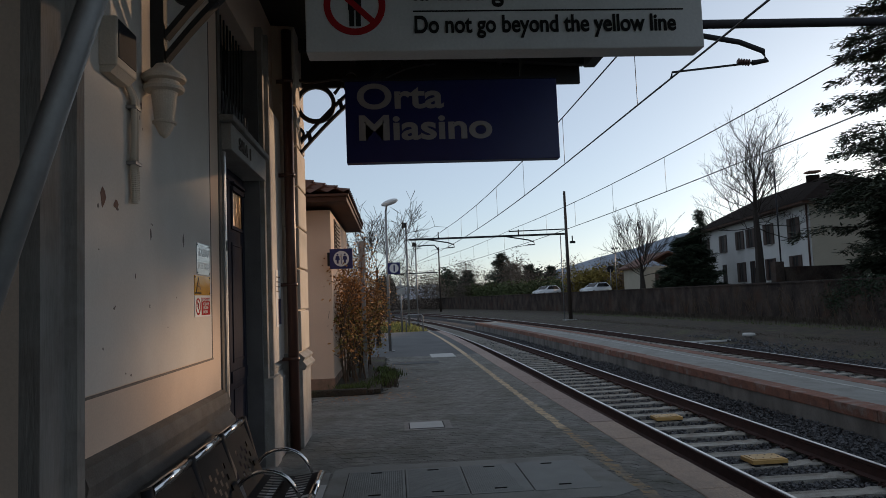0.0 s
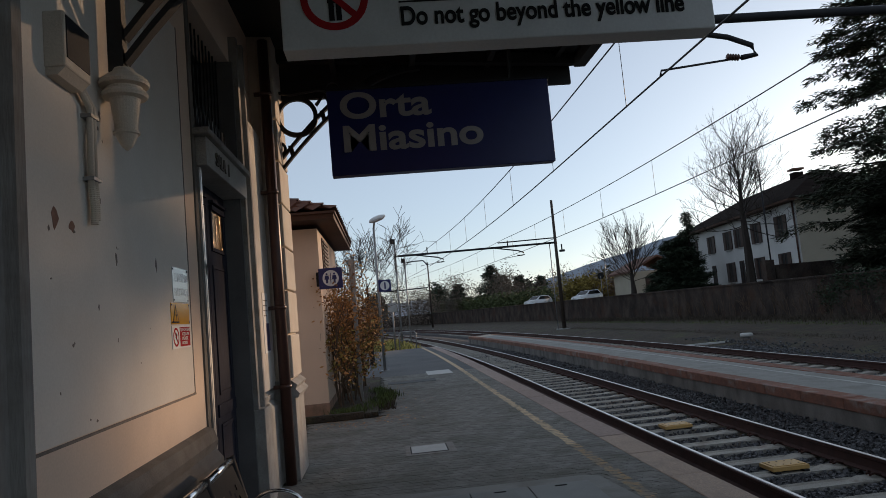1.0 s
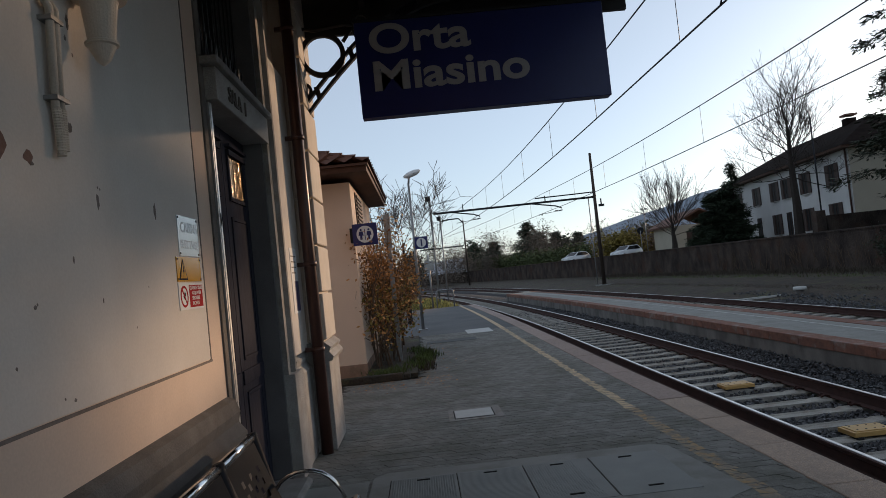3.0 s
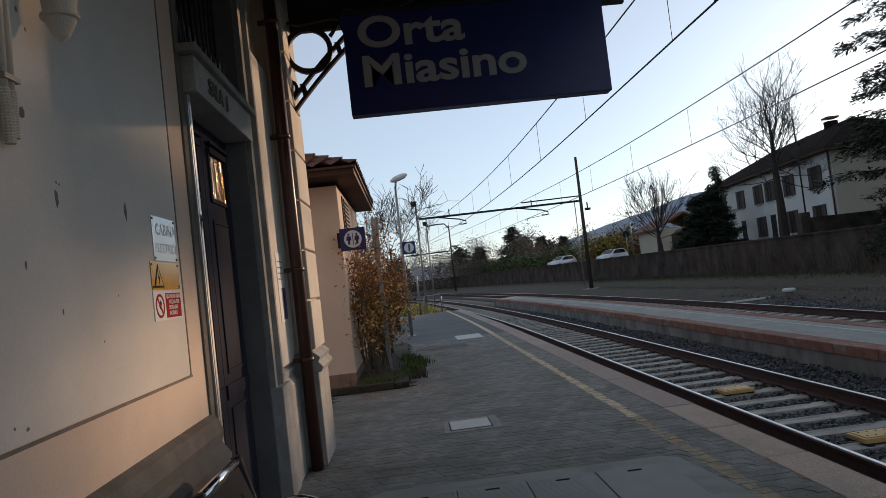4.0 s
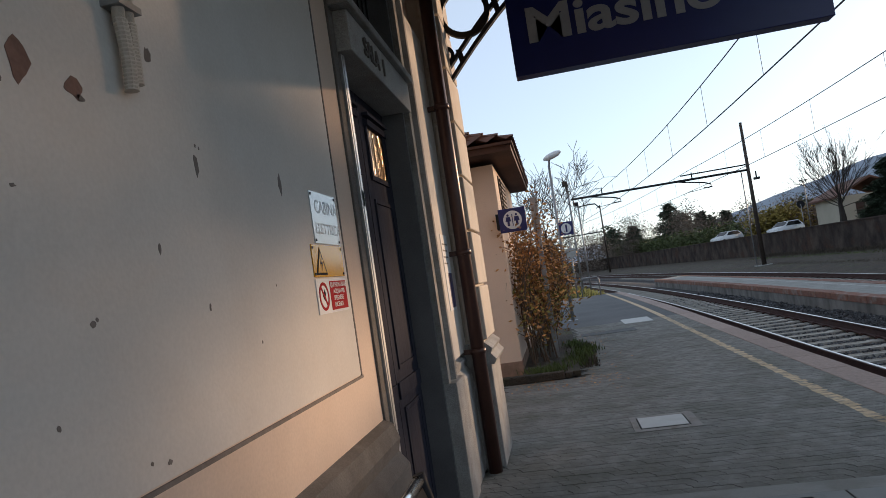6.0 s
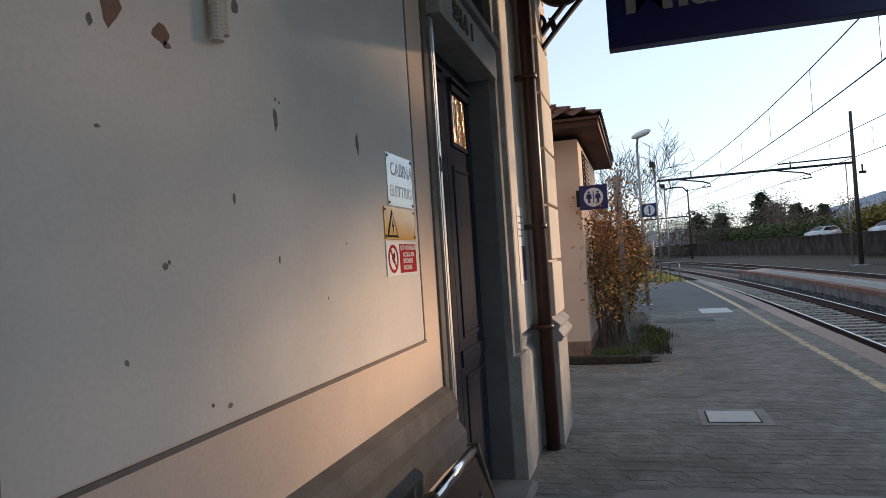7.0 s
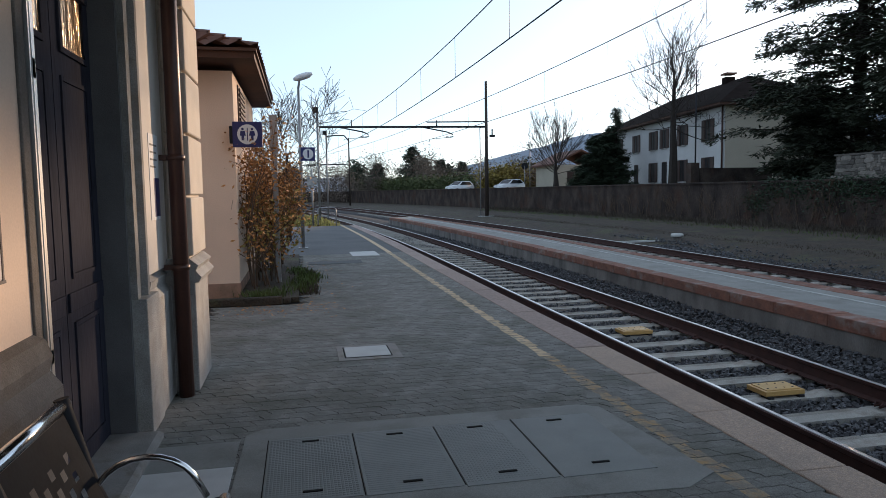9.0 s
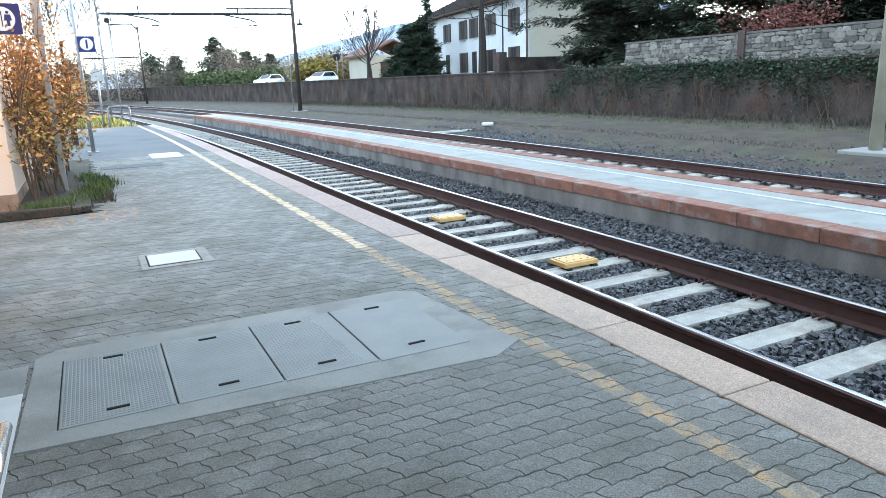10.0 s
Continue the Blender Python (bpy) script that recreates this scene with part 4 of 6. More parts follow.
def needle_tree(name, label, loc, height, width, seed, material, layers, per, size, base=0.1, droop=0.15, group="", reach=0.9, clump=5):
    """A conifer: limbs in layers, each hung with many small needle sprays."""
    r = random.Random(seed)
    t = thing(name, label, "tree", loc, group=group)
    limbs_mesh("trunk", [([Vector((0, 0, 0)), Vector((0.1, 0, height * 0.5)), Vector((0, 0, height))], width * 0.055 + 0.06, 0.04, 3)], "bark", t)
    out, v, f = [], [], []
    for i in range(layers):
        s = (i + r.random()) / layers
        z = height * (base + (1 - base) * s)
        lim = width * (1 - s) ** reach * r.uniform(0.65, 1.12) + 0.15
        a = r.uniform(0, 6.28)
        n = 8
        pts = [Vector((math.cos(a) * lim * q / n, math.sin(a) * lim * q / n, z + lim * (0.12 * (q / n) - droop * (q / n) ** 2) + r.uniform(-0.04, 0.04) * lim)) for q in range(n + 1)]
        out.append((pts, 0.02 + lim * 0.012, 0.008, 1))
        for _ in range(max(3, int(per * (0.35 + lim / width)))):
            u = r.random() ** 0.6 * n
            q = min(n - 1, int(u))
            p = pts[q].lerp(pts[q + 1], u - q)
            side = r.uniform(-1, 1) * lim * 0.26 * (0.35 + 0.65 * (1 - u / n))
            c = p + Vector((-math.sin(a) * side, math.cos(a) * side, r.uniform(-0.35, 0.12) * size * 1.5))
            for _ in range(clump):
                b2 = a + r.uniform(-1.5, 1.5)
                d = Vector((math.cos(b2), math.sin(b2), r.uniform(-0.6, 0.25))).normalized()
                w = d.cross(Vector((r.uniform(-.5, .5), r.uniform(-.5, .5), 1))).normalized()
                o = c + Vector((r.uniform(-1, 1), r.uniform(-1, 1), r.uniform(-0.5, 0.5))) * size * 0.7
                ln = size * r.uniform(0.5, 1.3)
                k = len(v)
                v += [o - w * ln * 0.10, o + d * ln * 0.55 - w * ln * 0.13, o + d * ln, o + d * ln * 0.5 + w * ln * 0.14]
                f.append((k, k + 1, k + 2, k + 3))
    limbs_mesh("branchwork", out, "bark", t)
    mesh_ob("crown", v, f, material, t, "drooping dark green needle sprays")
    return t


# shrub with autumn leaves
sh = thing("shrub", "tall tangled shrub with brown and orange autumn leaves", "shrub", (0, 0, 0))
r = random.Random(11)
out, tips = [], []
for k in range(32):
    y = 12.7 + 3.9 * r.random()
    branches(r, (-0.78 + r.uniform(-0.22, 0.2), y, 0.08), (r.uniform(-0.2, 0.1), r.uniform(-0.35, 0.35), 1), r.uniform(0.9, 1.6), 0.016, 3, out, tips, 0.42, (2, 4), 0.0, 0.62)
out = [o for o in out if -1.2 < o[0][-1].x < -0.15]
limbs_mesh("stemwork", out, "twig", sh, "thin brown stems", 0.003)
low = [p for p, d in tips if p.z < 2.85 and -1.15 < p.x < -0.22]
leaf_cloud("leaves", r.sample(low, min(900, len(low))), 8, 0.24, 0.036, "autumn", sh, "orange and brown leaves", 5)
leaf_cloud("leaves", [p for p in r.sample(low, min(300, len(low))) if p.z < 1.5], 9, 0.24, 0.04, "yellowleaf", sh, "yellow leaves", 6)
CLUMPS = ((-0.32, 12.9), (-0.2, 13.6), (-0.12, 14.2), (-0.55, 12.2), (-0.9, 12.0), (-0.7, 11.9), (-0.3, 15.0))
blades("bed_grass", 1900, lambda q: (lambda c: (c[0] + q.gauss(0, 0.10), max(11.8, c[1] + q.gauss(0, 0.22)), 0.03))(q.choice(CLUMPS)), 0.12, "grass", 3, "tufts of green grass in the bed", 0.008)
blades("bed_weeds", 1200, lambda q: (q.uniform(-0.45, 0.02) , q.uniform(12.4, 15.2), 0.0), 0.10, "drybrown", 8, "dry weeds along the kerb", 0.008)
# fallen leaves on the paving round the bed
v, f = [], []
for _ in range(420):
    x, y = -0.30 + abs(r.gauss(0, 0.35)), r.uniform(11.0, 17.5)
    if r.random() < 0.4:
        x, y = r.uniform(-1.2, 0.3), 11.6 - abs(r.gauss(0, 0.5))
    a, s, k = r.uniform(0, 6.28), r.uniform(0.012, 0.03), len(v)
    c, d = math.cos(a) * s, math.sin(a) * s
    v += [(x - c, y - d, 0.006), (x + d * 0.5, y - c * 0.5, 0.008), (x + c, y + d, 0.014), (x - d * 0.5, y + c * 0.5, 0.008)]
    f.append((k, k + 1, k + 2, k + 3))
tagged(mesh_ob("leaf_litter", v, f, "autumn"), "scattered brown fallen leaves on the paving", "leaves", kind="stuff")
bare_tree("small_tree", "small leafless tree behind the outbuilding", (-0.6, 24.5, 0), 4.6, 0.09, 21, 4, 0.4, (3, 5), 0.6, thin=0.007)

# ---- platform end: rail, signs, lit grass
pr = thing("platform_rail", "bent galvanised tube barrier at the platform end", "barrier", (0, 33.6, 0))
part("hoop", tubes(([(0.55, 0, 0), (0.55, 0, 0.75), (0.62, 0, 0.84), (1.28, 0, 0.84), (1.36, 0, 0.75), (1.36, 0, 0)], 0.03)), "steel", pr)
part("mid_bar", tubes(([(0.55, 0, 0.45), (1.36, 0, 0.45)], 0.02)), "steel", pr)
sp = thing("signal_post", "thin grey post with small white sign plates", "post", (0.35, 34.2, 0))
part("shaft", tubes(([(0, 0, -0.1), (0, 0, 2.6)], 0.045)), "steel", sp)
part("plate", boxes((-0.22, 0.22, -0.07, -0.05, 1.85, 2.3)), "stone_pale", sp, "square grey plate")
for x, y, h in ((0.85, 41.0, 6.6), (1.75, 52.0, 6.3)):
    c = thing("floodlight_mast", "slender grey mast with a small floodlight head", "mast", (x, y, -0.5), group="masts beside the line")
    part("pole", tubes(([(0, 0, 0), (0, 0, h)], 0.06)), "steel", c)
    part("head", boxes((-0.25, 0.05, -0.1, 0.1, h - 0.2, h + 0.1), bev=0.02), "darkmetal", c)
tagged(sweep("far_bank", [(-9, -0.9), (2.2, -0.9), (2.2, -0.35), (-1.0, -0.06), (-9, 0.0)], 34.0, 90, 2.0, "earth"), "grassy bank beyond the platform end", "bank", **S)
blades("bank_grass", 5200, lambda q: (lambda y: (q.uniform(-4.0, 2.0) + bend(y), y, -0.12))(q.uniform(34.1, 50)), 0.22, "sungrass", 31, "dry grass beyond the platform, sunlight painted in", 0.02)
blades("bank_grass", 3000, lambda q: (lambda y: (q.uniform(-4.0, 1.6) + bend(y), y, -0.12))(q.uniform(34.1, 46)), 0.2, "grass", 32, "green grass beyond the platform", 0.02)

# ---- retaining wall, road and what stands beyond it
RWX = 18.5
rw = tagged(sweep("retaining_wall", [(RWX, -0.9), (RWX + 0.45, -0.9), (RWX + 0.45, 1.64), (RWX + 0.02, 1.66), (RWX, 1.62)], -14, 150, 1.0, "retain"), "old dark stained retaining wall along the line", "wall", **S)
sweep("wall_cap", [(RWX - 0.05, 1.63), (RWX + 0.5, 1.63), (RWX + 0.5, 1.72), (RWX - 0.05, 1.70)], -14, 150, 1.5, "retain", rw)
tagged(sweep("upper_ground", [(RWX + 0.4, -0.9), (190, -0.9), (190, 2.2), (40, 1.5), (RWX + 8.0, 1.40), (RWX + 6.7, 1.25), (RWX + 0.4, 1.25)], -60, 170, 5.0, "ground"), "higher ground behind the wall", "ground", **S)
tagged(sweep("road", [(RWX + 1.2, 1.1), (RWX + 6.5, 1.1), (RWX + 6.5, 1.265), (RWX + 1.2, 1.265)], 26, 168, 4.0, "road"), "grey asphalt road behind the wall", "road", **S)

# rubble garden wall above the retaining wall
gw = tagged(part("garden_wall", boxes((19.62, 19.98, -8, 24.7, 1.4, 2.58)), "mortar"), "grey rubble stone garden wall", "wall", **S)
r = random.Random(8)
REST = ([], [])


def rubble(y0, y1, z0, z1):
    """One rough wall stone: corners cut unevenly, face bulging a little."""
    cy, cz, w, h = (y0 + y1) / 2, (z0 + z1) / 2, (y1 - y0) / 2, (z1 - z0) / 2
    ring = []
    for sy, sz in ((-1, -1), (1, -1), (1, 1), (-1, 1)):
        c, d = r.uniform(0.15, 0.75), r.uniform(0.15, 0.7)
        two = [(sy * w * (1 - c), sz * h), (sy * w, sz * h * (1 - d))]
        ring += two if sy * sz < 0 else two[::-1]
    ring = [(a * r.uniform(0.9, 1.03), b * r.uniform(0.88, 1.05)) for a, b in ring]
    n, px = len(ring), r.uniform(0.015, 0.05)
    vs = [(0.03, a, b) for a, b in ring] + [(-px * 0.4, a, b) for a, b in ring] + [(-px, a * r.uniform(0.6, 0.85), b * r.uniform(0.55, 0.85)) for a, b in ring]
    fs = [(k, (k + 1) % n, j + (k + 1) % n, j + k) for k, j in [(i, n) for i in range(n)]]
    fs += [(n + k, n + (k + 1) % n, 2 * n + (k + 1) % n, 2 * n + k) for k in range(n)] + [tuple(range(2 * n, 3 * n))]
    if laid < 300:
        ob = mesh_ob("stone", vs, fs, "rubble", gw)
        ob.location = (19.62, cy, cz)
    else:
        b = len(REST[0])
        REST[0].extend((x + 19.62, y + cy, z + cz) for x, y, z in vs)
        REST[1].extend(tuple(b + i for i in t) for t in fs)


z, laid = 1.62, 0
while z < 2.54:
    h = r.uniform(0.10, 0.19)
    y = 9.4 + r.uniform(0, 0.3)
    while y < 24.6:
        w = r.choice((0.12, 0.17, 0.22, 0.28, 0.36, 0.48)) * r.uniform(0.85, 1.15)
        if r.random() < 0.22 and h > 0.15:
            m = h * r.uniform(0.4, 0.6)
            rubble(y, y + w, z, z + m)
            rubble(y, y + w, z + m, z + h + r.uniform(0, 0.03))
            laid += 2
        else:
            rubble(y, y + w, z + r.uniform(-0.04, 0.01), z + h + r.uniform(-0.03, 0.05))
            laid += 1
        y += w
    z += h
rest = mesh_ob("stone_field", *REST, "rubble", gw)
rest["kind"] = "stuff"
tagged(part("garden_wall_cap", boxes((19.58, 20.02, -8, 24.75, 2.58, 2.64)), "rubble"), "stone coping of the garden wall", "wall", **S)


# dark gate pier in the garden wall and a reddish shrub behind it
gp = thing("gate_pier", "dark narrow gap with a rusty gate post in the garden wall", "gate")
part("post", boxes((19.52, 19.60, 18.84, 19.12, 1.66, 2.70), bev=0.01), "shutter", gp)
rb = thing("red_shrub", "reddish autumn shrub leaning over the garden wall", "shrub")
leaf_cloud("foliage", [(21.0 + r.gauss(0, 0.4), 18.5 + r.gauss(0, 0.9), 1.9 + r.uniform(0.0, 1.5)) for i in range(130)], 22, 0.5, 0.07, "redleaf", rb, "dull red leaves", 71)


# ---- house
def house_window(parent, p, along, out_, w, h, shut=True):
    """p: middle of the sill; along, out_: unit vectors of the wall."""
    m = Matrix((( along[0], out_[0], 0, p[0]), (along[1], out_[1], 0, p[1]), (0, 0, 1, p[2]), (0, 0, 0, 1)))
    fr = part("window", boxes((-w / 2, w / 2, 0.0, 0.03, 0, h)), "darkpane", parent, "dark window pane")
    fr.matrix_local = m
    part("frame", boxes((-w / 2, -w / 2 + 0.07, 0.03, 0.06, 0, h), (w / 2 - 0.07, w / 2, 0.03, 0.06, 0, h), (-0.03, 0.03, 0.03, 0.06, 0, h), (-w / 2, w / 2, 0.03, 0.06, h - 0.07, h)), "shutter", fr)
    part("sill", boxes((-w / 2 - 0.1, w / 2 + 0.1, 0.0, 0.14, -0.08, 0)), "stone_pale", fr)
    if shut:
        for s in (-1, 1):
            part("shutter", boxes((s * (w / 2 + 0.03), s * (w / 2 + 0.03 + w * 0.5), 0.03, 0.08, 0, h)), "shutter", fr, "brown wooden shutter")


hs = thing("house", "white two-storey house with brown shutters and dark roof", "house", (0, 0, 0))
P0, P1 = Vector((30.6, 48.0, 0)), Vector((34.0, 75.0, 0))
al = (P1 - P0).normalized()
ou = Vector((-al.y, al.x, 0))
Lh, Dp = (P1 - P0).length, 10.0


def hpt(a, d, z):
    q = P0 + al * a - ou * d
    return (q.x, q.y, z)


def hbox(a0, a1, d0, d1, z0, z1):
    v = [hpt(a, d, z) for z in (z0, z1) for a, d in ((a0, d0), (a1, d0), (a1, d1), (a0, d1))]
    return v, [(0, 1, 2, 3)[::-1], (4, 5, 6, 7), (0, 1, 5, 4), (1, 2, 6, 5), (2, 3, 7, 6), (3, 0, 4, 7)]


mesh_ob("wall", *hbox(0.0, Lh, 0, Dp, 1.0, 7.5), "housewall", hs)
mesh_ob("gable_wall", *hbox(-0.06, 0.0, 0.02, Dp, 1.0, 7.5), "housebeige", hs, "beige rendered end wall")
mesh_ob("eave_board", *hbox(-0.8, Lh + 0.8, -0.8, Dp + 0.8, 7.45, 7.62), "soffit", hs)
rv = [hpt(-0.85, -0.85, 7.62), hpt(Lh + .85, -0.85, 7.62), hpt(Lh + .85, Dp + .85, 7.62), hpt(-0.85, Dp + .85, 7.62), hpt(6.0, Dp / 2, 10.6), hpt(Lh - 6.0, Dp / 2, 10.6)]
mesh_ob("roof", rv, [(0, 1, 5, 4), (2, 3, 4, 5), (3, 0, 4), (1, 2, 5)], "darkroof", hs, "dark clay tile roof")
for a, d in ((9.0, 4.6),):
    ch = mesh_ob("chimney", *hbox(a, a + 0.8, d, d + 0.8, 8.8, 11.0), "darkroof", hs)
    mesh_ob("chimney_cap", *hbox(a - .1, a + 0.9, d - .1, d + 0.9, 11.2, 11.35), "rooftile", ch)
for a in (2.6, 7.2, 11.0, 13.6, 18.0, 23.0):
    q = hpt(a, -0.0, 5.0)
    house_window(hs, q, al, ou, 1.0, 1.7)
    q = hpt(a, -0.0, 2.0 if a not in (11.0, 18.0) else 1.5)
    house_window(hs, q, al, ou, 1.0, 1.8 if a not in (11.0, 18.0) else 2.3, a not in (11.0, 18.0))
part("downpipe", tubes(([hpt(0.15, -0.12, 1.3), hpt(0.15, -0.12, 7.5)], 0.07)), "brownpipe", hs)

h2 = thing("small_house", "low cream house with a tiled roof behind the hedge", "house", (32.6, 79.5, 1.4), 0)
part("wall", boxes((-3, 3, 0, 7, 0, 3.0)), "housebeige", h2)
part("roof", prisms([(-3.6, 2.9), (0, 4.6), (3.6, 2.9), (3.6, 3.1), (0, 4.8), (-3.6, 3.1)], -0.5, 7.5, "y"), "rooftile", h2)
part("window", boxes((-1.6, -0.7, -0.03, 0.02, 0.9, 2.2)), "shutter", h2)
part("window", boxes((1.0, 1.9, -0.03, 0.02, 0.9, 2.2)), "shutter", h2)
tagged(part("gate_wall", boxes((25.6, 31.0, 43.2, 43.6, 1.3, 2.75), (24.9, 25.5, 43.1, 43.7, 1.3, 3.1)), "retain"), "dark stone gate wall beside the house", "wall", **S)

# ---- trees
needle_tree("cedar", "large dark cedar with drooping layered branches", (30.4, 35.4, 1.4), 21, 7.4, 23, "cedar", 220, 80, 0.42, 0.04, 0.16, reach=0.55)
needle_tree("cedar", "large dark cedar leaning over the garden wall", (30.0, 25.0, 1.4), 17, 8.0, 5, "cedar", 230, 130, 0.48, 0.03, 0.18, reach=0.55)
needle_tree("cedar", "broad dark evergreen behind the garden wall", (31.0, 14.5, 1.4), 14, 7.5, 6, "cedar", 190, 130, 0.48, 0.03, 0.14, reach=0.5)
needle_tree("cedar", "tall dark evergreen at the back of the garden", (38.0, 24.0, 1.4), 15, 8.5, 15, "cedar", 130, 110, 0.5, 0.03, 0.14, reach=0.5)
needle_tree("evergreen_shrub", "dense dark evergreen beside the gate wall", (29.8, 38.0, 1.4), 5.2, 2.6, 9, "cedar", 90, 60, 0.40, 0.0, 0.05, reach=0.45)
needle_tree("spruce", "dense dark green conifer in front of the house", (27.8, 63.0, 1.3), 5.2, 2.9, 7, "conifer", 130, 75, 0.38, 0.0, 0.05, reach=0.42)
needle_tree("spruce", "slim pointed dark conifer rising from the clump", (28.6, 61.8, 1.3), 7.6, 2.0, 17, "conifer", 90, 30, 0.34, 0.05, 0.05, reach=1.1)
bare_tree("bare_tree", "tall leafless tree with a dark trunk before the house", (28.6, 51.7, 1.3), 13.6, 0.38, 12, 4, 0.42, (3, 5), 0.50, up=1.2, thin=0.008, heads=28, reach=0.25, fan=1.0)
bare_tree("bare_tree", "pollarded leafless tree with upright shoots", (25.9, 70.0, 1.3), 8.6, 0.34, 13, 4, 0.24, (3, 4), 0.30, up=1.2, thin=0.013, heads=20, reach=0.40, fan=0.6)

# ---- hedge and far woods
r = random.Random(3)
hd = thing("hedge", "long clipped dark green hedge along the road", "hedge", (0, 0, 0))
leaf_cloud("foliage", [(RWX + 8.2 + bend(y) + r.uniform(-0.5, 0.5), y, 1.5 + r.uniform(0.1, 1.7)) for y in [87 + i * 0.07 for i in range(640)]], 14, 0.8, 0.24, "hedgeleaf", hd, "", 17)
ys = thing("yellow_shrubs", "round yellow-green shrubs beyond the parked cars", "shrub", (0, 0, 0))
leaf_cloud("foliage", [(26.8 + r.gauss(0, 1.6), 91 + r.uniform(-1.5, 1.5), 1.5 + r.uniform(0.0, 1.0) * 2.7) for i in range(260)], 15, 1.0, 0.24, "yellowleaf", ys, "", 18)
ts = thing("thicket", "low tangle of brown bare bushes behind the road", "bushes", (0, 0, 0))
leaf_cloud("foliage", [(31.5 + r.gauss(0, 2.6), 92 + r.uniform(-2, 2), 1.5 + r.uniform(0.0, 1.0) * 2.4) for i in range(300)], 16, 1.0, 0.16, "farleaf", ts, "brown twigs and leaves", 28)


def far_wood(name, label, spots, material, seed, size=0.5):
    rr = random.Random(seed)
    c = []
    for x, y, z, w, h in spots:
        for _ in range(int(26 + h * 5)):
            s = rr.random() ** 1.3
            q = w * (1 - s * 0.75)
            c.append((x + rr.gauss(0, 0.45) * q, y + rr.gauss(0, 0.45) * q, z + h * (0.12 + 0.9 * s)))
    ob = leaf_cloud(name, c, 50, 1.9, size, material, None, label, seed)
    return tagged(ob, label, "trees", kind="stuff")


spots = [(-60 + i * 3.6 + r.uniform(-1, 1), 118 + r.uniform(-8, 14), 0.3, r.uniform(3.0, 5.0), r.uniform(4.5, 7.5)) for i in range(30)]
far_wood("far_trees", "brown winter trees across the end of the line", spots, "farleaf", 41, 0.15)
spots = [(-24 + i * 12 + r.uniform(-2, 2), 150 + r.uniform(-8, 14), 0.5, r.uniform(1.5, 2.6), r.uniform(5, 8)) for i in range(7)]
far_wood("far_conifers", "dark conifers among the far trees", spots, "conifer", 42, 0.5)
for k, (x, y, h, w) in enumerate(((20.8, 131, 9.4, 5.2), (23.6, 134, 7.4, 3.0), (28, 140, 7.4, 1.9), (32, 138, 6.8, 2.4), (13.5, 126, 6.0, 2.2))):
    needle_tree("far_spruce", "tall dark conifer in the far wood", (x, y, 0.5), h, w, 60 + k, "conifer", 90, 40, 0.7, 0.05, 0.06, "conifers of the far wood", 0.8, 4)
for k, (x, y, h) in enumerate(((-8, 60, 9), (-12, 75, 10), (-7, 88, 9), (-18, 96, 11))):
    bare_tree("bare_tree", "bare winter tree beside the line", (x, y, -0.3), h, 0.16, 80 + k, 4, 0.3, (3, 4), 0.5, up=1.3, thin=0.02)

# ---- hills
def hill(name, label, pts, y, z0, seed, depth):
    v, f = [], []
    n = 120
    for i in range(n + 1):
        u = i / n
        x = pts[0][0] + (pts[-1][0] - pts[0][0]) * u
        for (xa, za), (xb, zb) in zip(pts, pts[1:]):
            if xa <= x <= xb:
                hz = za + (zb - za) * (x - xa) / (xb - xa)
        hz += noise.noise((x * 0.012, seed, 0)) * 5 + noise.noise((x * 0.06, seed, 1)) * 1.6
        v += [(x, y - depth, z0), (x, y - depth * 0.4, z0 + hz * 0.6), (x, y, z0 + hz), (x, y + depth, z0)]
    for i in range(n):
        for j in range(3):
            f.append((i * 4 + j, i * 4 + j + 1, i * 4 + j + 5, i * 4 + j + 4))
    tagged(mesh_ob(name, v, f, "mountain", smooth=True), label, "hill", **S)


hill("hill_far", "far hills along the horizon, pale blue haze painted on", [(-700, 10), (-250, 28), (-60, 22), (60, 26), (140, 22), (190, 34), (290, 56), (380, 78), (520, 100), (900, 120)], 900, -5, 3, 200)

# ---- overhead line
def cat_mast(x, y, top, base=-0.6, w=0.16, material="rustmast"):
    c = thing("line_mast", "tall slender steel catenary mast beside the tracks", "mast", (x, y, base), group="catenary masts")
    bm = bmesh.new()
    tube(bm, [(0, 0, 0), (0, 0, top - base)], w, 12, w * 0.6)
    part("pole", bm, material, c)
    part("footing", boxes((-0.5, 0.5, -0.5, 0.5, -0.1, 0.07), bev=0.02), "concrete", c)
    return c


def cross_arm(c, arms, z):
    part("beam", tubes(([(-11.4, 0, z - 0.06), (0, 0, z)], 0.075)), "darkmetal", c, "long cross arm")
    for x in arms:
        part("drop_arm", tubes(([(x - 1.2, 0, z - 0.03), (x + 0.6, 0, z - 0.36), (x + 1.0, 0, z - 0.52), (x + 1.05, 0, z - 0.68), (x + 0.8, 0, z - 0.72)], 0.045), ([(x + 0.8, 0, z - 0.72), (x - 0.6, 0, z - 0.86), (x - 0.62, 0, z - 0.95)], 0.018)), "darkmetal", c, "bent wire holder")
        bm = bmesh.new()
        for k in range(5):
            lathe(bm, [(0.03, -0.02), (0.06, 0.0), (0.03, 0.02)], 0, 0, 10)
            bmesh.ops.translate(bm, verts=bm.verts, vec=(0, 0, 0.045))
        bmesh.ops.transform(bm, matrix=pose(x + 0.78, 0, z - 0.72, 0, -84, 0), verts=bm.verts)
        part("insulator", bm, "brownpipe", c)
        part("hanger", tubes(([(x - 0.1, 0, z), (x - 0.1, 0, z + 0.42)], 0.04)), "darkmetal", c)


cm = cat_mast(12.6, 48.7, 9.0, -0.35, 0.15)
